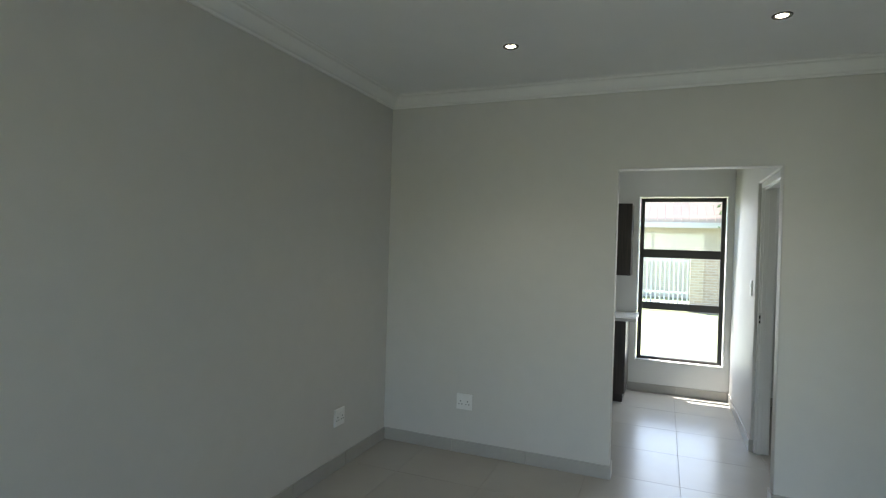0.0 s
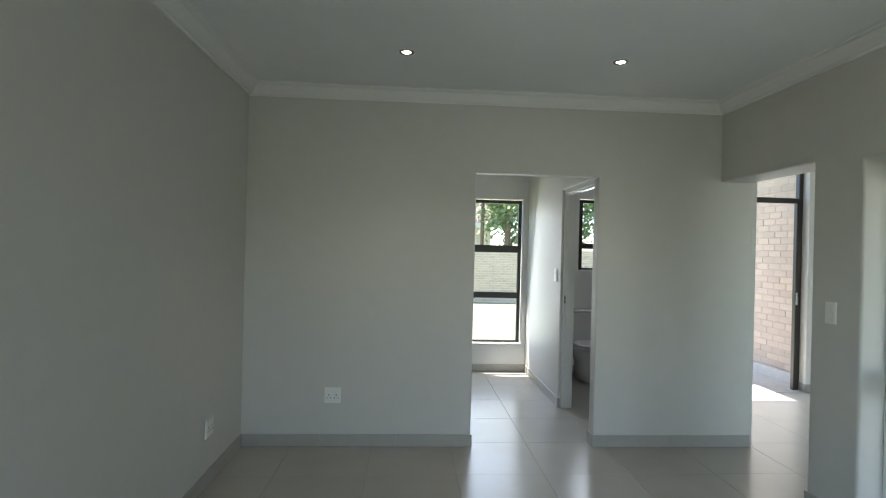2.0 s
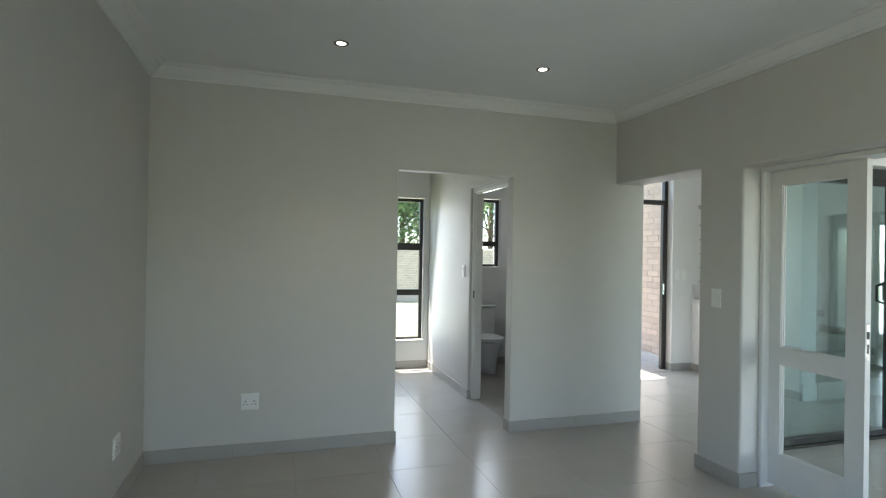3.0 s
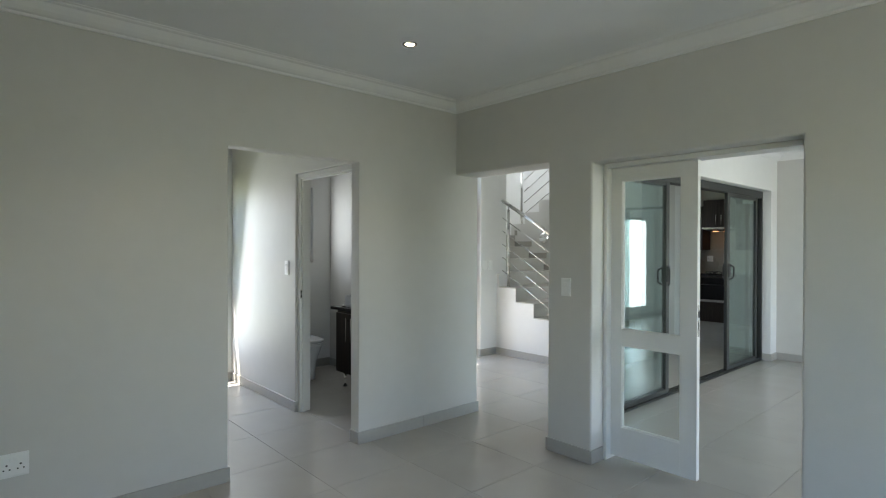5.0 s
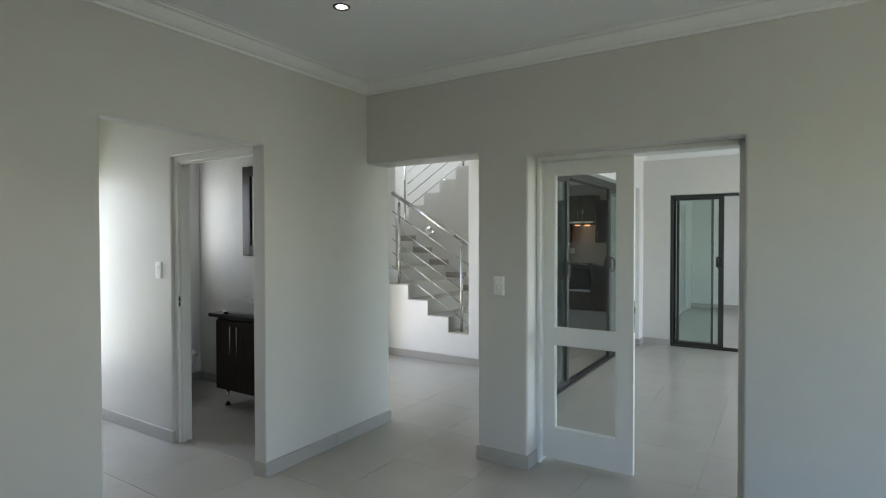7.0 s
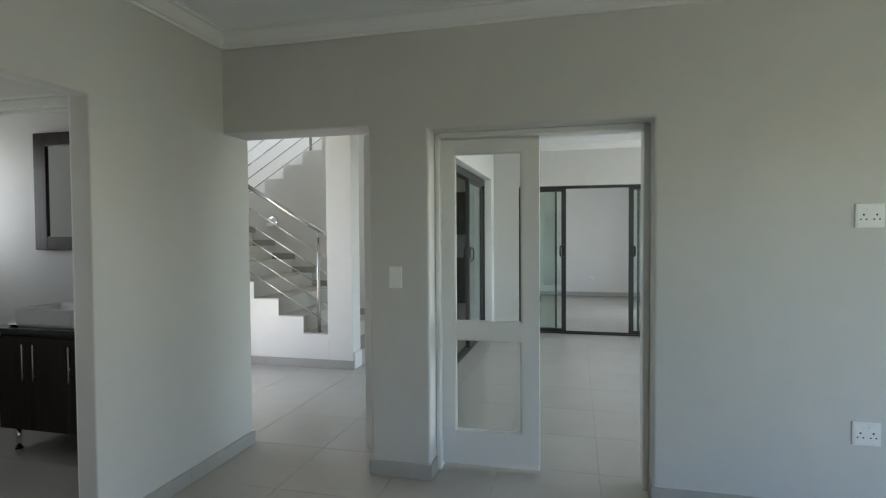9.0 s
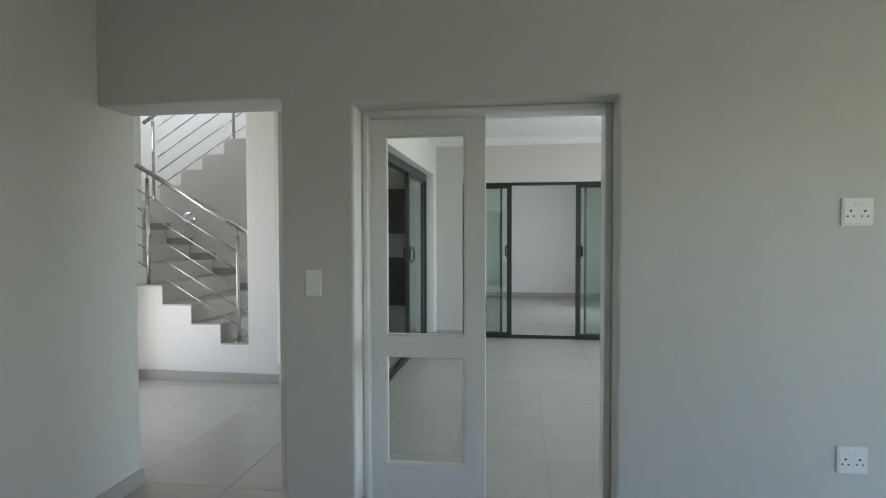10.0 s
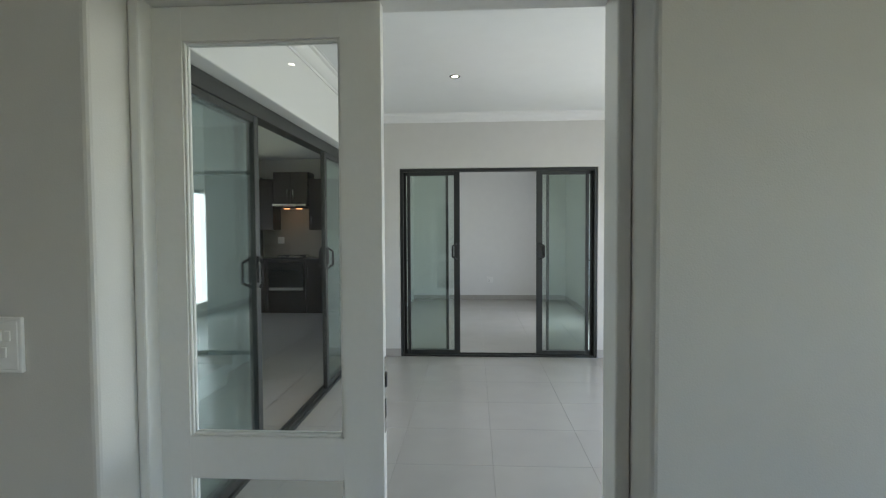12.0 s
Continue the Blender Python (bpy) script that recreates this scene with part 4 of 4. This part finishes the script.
def brick_courses(parent, face, axis, a0, a1, z0, rows, depth=0.06, limit=10 ** 6):
    """Stretcher bricks proud of the mortar; alike bricks share one mesh."""
    L, hgt, j = 0.222, 0.073, 0.011
    full = mesh_of("brick", box(-L / 2, L / 2, -depth / 2, depth / 2, -hgt / 2, hgt / 2, bevel=0.004, seg=1), BRICK)
    half = mesh_of("half_brick", box(-L / 4 + j / 4, L / 4 - j / 4, -depth / 2, depth / 2, -hgt / 2, hgt / 2, bevel=0.004, seg=1), BRICK)
    count = 0
    for r in range(rows):
        a = a0
        if r % 2:
            a += (L + j) / 2
        while a + L <= a1 and count < limit:
            ob = new("brick", full)
            jig = random.uniform(-0.003, 0.003)
            z = z0 + r * (hgt + j) + hgt / 2
            ob.matrix_basis = pose(a + L / 2, face + jig, z, 0, 0, random.choice((0, 180))) if axis == "x" else pose(face + jig, a + L / 2, z, 0, 0, random.choice((90, -90)))
            ob.parent = parent
            a += L + j
            count += 1


def garden_brick(name, colour):
    """Distant brickwork: courses and joints in the material alone."""
    m = bpy.data.materials.new(name)
    m.use_nodes = True
    t, n = m.node_tree, m.node_tree.nodes
    b, geo, sep, com, br = n["Principled BSDF"], n.new("ShaderNodeNewGeometry"), n.new("ShaderNodeSeparateXYZ"), n.new("ShaderNodeCombineXYZ"), n.new("ShaderNodeTexBrick")
    t.links.new(geo.outputs["Position"], sep.inputs[0])
    t.links.new(sep.outputs["X"], com.inputs["X"])
    t.links.new(sep.outputs["Z"], com.inputs["Y"])
    t.links.new(com.outputs[0], br.inputs["Vector"])
    br.inputs["Scale"].default_value = 1.0
    br.inputs["Brick Width"].default_value, br.inputs["Row Height"].default_value, br.inputs["Mortar Size"].default_value = 0.233, 0.084, 0.010
    br.inputs["Color1"].default_value = (*colour, 1)
    br.inputs["Color2"].default_value = (*[0.78 * c for c in colour], 1)
    br.inputs["Mortar"].default_value = (0.45, 0.42, 0.37, 1)
    t.links.new(br.outputs["Color"], b.inputs["Base Color"])
    b.inputs["Roughness"].default_value = 0.9
    return m


FAR_BRICK = garden_brick("garden_boundary_brick", (0.45, 0.35, 0.27))
gw = thing("garden_wall", "weathered brick boundary wall beyond the lawn", "brick wall", (0, 18.6, -0.3), kind="structure")
for x0, x1 in ((1.16, 26.0), (-16.0, -1.52)):
    part("wall_panel", box(x0, x1, 0.0, 0.22, 0.0, 1.86), FAR_BRICK, gw)
    part("coping", box(x0 - 0.02, x1 + 0.02, -0.03, 0.25, 1.86, 1.93, bevel=0.01), HOUSE_WALL, gw, "cement coping")
gate = thing("driveway_gate", "pale painted steel palisade gate", "gate", (-1.47, 18.7, -0.3))
for z in (0.12, 0.55, 1.55):
    part("rail", box(0.0, 2.60, -0.02, 0.02, z, z + 0.06, bevel=0.004, seg=1), GATE_PAINT, gate)
for k in range(20):
    u = 0.03 + k * 0.132
    h = 1.62 + 0.30 * math.sin(math.pi * k / 19)
    part("bar", box(u, u + 0.045, -0.032, -0.020, 0.06, h, bevel=0.003, seg=1), GATE_PAINT, gate)


def neighbour_house():
    root = thing("neighbour_house", "cream plastered house with a tiled roof", "house", (-12.0, 24.0, -0.3))
    part("wall", box(0.0, 15.2, 0.0, 8.0, 0.0, 3.0), HOUSE_WALL, root)
    roof = part("roof", prism([(-0.55, 2.92), (4.0, 5.3), (8.55, 2.92), (8.55, 3.02), (4.0, 5.42), (-0.55, 3.02)], "x", -0.5, 15.7), ROOF_TILE, root, "clay tile roof")
    part("fascia", box(-0.5, 15.7, -0.58, -0.552, 2.82, 3.03, bevel=0.004, seg=1), GLOSS_WHITE, root)
    rows = bmesh.new()
    for k in range(14):
        y = -0.55 + k * 0.32
        z = 3.02 + k * 0.32 * 0.527
        for c in range(54):
            x = -0.5 + c * 0.3
            slab(rows, x + 0.01, x + 0.29, y, y + 0.36, z + 0.005, z + 0.16)
    tagged(part("roof_tile", rows, ROOF_TILE, root), kind="stuff")
    for x in (3.0, 7.2):
        w = part("window", box(x, x + 1.5, -0.02, 0.02, 1.0, 2.3), BRONZE, root)
        part("pane", box(x + 0.06, x + 1.44, -0.024, -0.02, 1.06, 2.24), OVEN, w)
    return root


neighbour_house()
pole = thing("utility_pole", "wooden utility pole in the street", "pole", (2.40, 21.0, -0.3))
part("shaft", lathe([(0.075, 0.0), (0.07, 3.0), (0.055, 6.5)], 14), BARK, pole)
part("crossarm", box(-0.6, 0.6, -0.05, 0.05, 6.0, 6.12, bevel=0.01), BARK, pole)


def tree(x, y, z, height, spread, seed):
    rnd = random.Random(seed)
    root = thing("tree", "leafy green garden tree in sunlight", "tree", (x, y, z), group="garden trees")
    bm = lathe([(0.20, 0.0), (0.15, height * 0.2), (0.11, height * 0.42), (0.03, height * 0.8)], 12)
    tips = []
    for k in range(14):
        a, h0 = rnd.uniform(0, 6.28), height * rnd.uniform(0.28, 0.7)
        r = spread * rnd.uniform(0.45, 0.9) * (1.15 - h0 / height)
        tip = (r * math.cos(a), r * math.sin(a), h0 + height * rnd.uniform(0.1, 0.25))
        rod(bm, (0, 0, h0), tip, 0.035, 6)
        tips.append(tip)
    part("trunk", bm, BARK, root)
    verts, faces = [], []
    for k in range(5200):
        tx, ty, tz = rnd.choice(tips)
        p = Vector((tx, ty, tz)) + Vector((rnd.gauss(0, 0.42), rnd.gauss(0, 0.42), rnd.gauss(0, 0.38)))
        n = Vector((rnd.gauss(0, 1), rnd.gauss(0, 1), rnd.gauss(0.6, 1))).normalized()
        u = n.orthogonal().normalized()
        w = n.cross(u)
        s = rnd.uniform(0.06, 0.13)
        i = len(verts)
        verts += [p - u * s, p + w * s * 0.5, p + u * s, p - w * s * 0.5]
        faces.append((i, i + 1, i + 2, i + 3))
    me = bpy.data.meshes.new("crown")
    me.from_pydata([tuple(v) for v in verts], [], faces)
    me.materials.append(LEAF)
    crown = new("crown", me)
    crown.parent = root
    return root


tree(3.35, 20.6, -0.3, 6.2, 1.4, 11)
tree(4.3, 22.4, -0.3, 7.2, 1.6, 12)
tree(5.6, 21.5, -0.3, 6.0, 2.4, 3)
tree(8.6, 23.0, -0.3, 7.0, 3.0, 5)
tree(13.5, 22.0, -0.3, 6.5, 2.8, 8)

# ---- bricks and floor tiles ----
bw = structure("stairwell_outer_wall", box(4.335, 4.378, YH + 0.235, 7.95, -0.3, 3.62), MORTAR, "clay face-brick outer wall of the stairwell", "brick wall")
brick_courses(bw, 4.361, "y", YH + 0.236, 7.95, 0.10, 38)
structure("wall_plinth", box(4.26, 4.335, YH + 0.235, 7.95, -0.3, 0.095, bevel=0.006), PAVING, "pale concrete plinth under the brick wall", "plinth")

floor = thing("floor", "large pale grey porcelain floor tiles, semi-polished", "floor", kind="structure")
bed = bmesh.new()
for x0, x1, y0, y1 in ((-1.92, 2.4, -2.62, 6.85), (2.4, 7.0, -1.0, 6.03), (7.0, 12.1, -0.65, 6.7)):
    slab(bed, x0, x1, y0, y1, -0.29, -0.0025)
part("grout_bed", bed, GROUT, floor, "grey grout")
PITCH, GX, GY, GAP = 0.605, 0.515, 4.112, 0.0018
tile_mesh = mesh_of("tile", box(GAP / 2, PITCH - GAP / 2, GAP / 2, PITCH - GAP / 2, -0.012, 0.0, bevel=0.0012, seg=1), TILE)
far_tiles = bmesh.new()
for kx in range(-4, 19):
    for ky in range(-12, 5):
        x, y = GX + kx * PITCH, GY + ky * PITCH
        cx, cy = x + PITCH / 2, y + PITCH / 2
        if (-2.0 < cx < 2.45 and -2.7 < cy < 6.8) or (2.45 <= cx < 6.9 and -1.0 < cy < 5.95):
            ob = new("tile", tile_mesh)
            ob.matrix_basis = pose(x, y, 0)
            ob.parent = floor
        elif 6.9 <= cx < 12.2 and -0.7 < cy < 6.7:
            slab(far_tiles, x + GAP / 2, x + PITCH - GAP / 2, y + GAP / 2, y + PITCH - GAP / 2, -0.012, 0.0)
tagged(part("far_tiles", far_tiles, TILE, floor), kind="stuff")
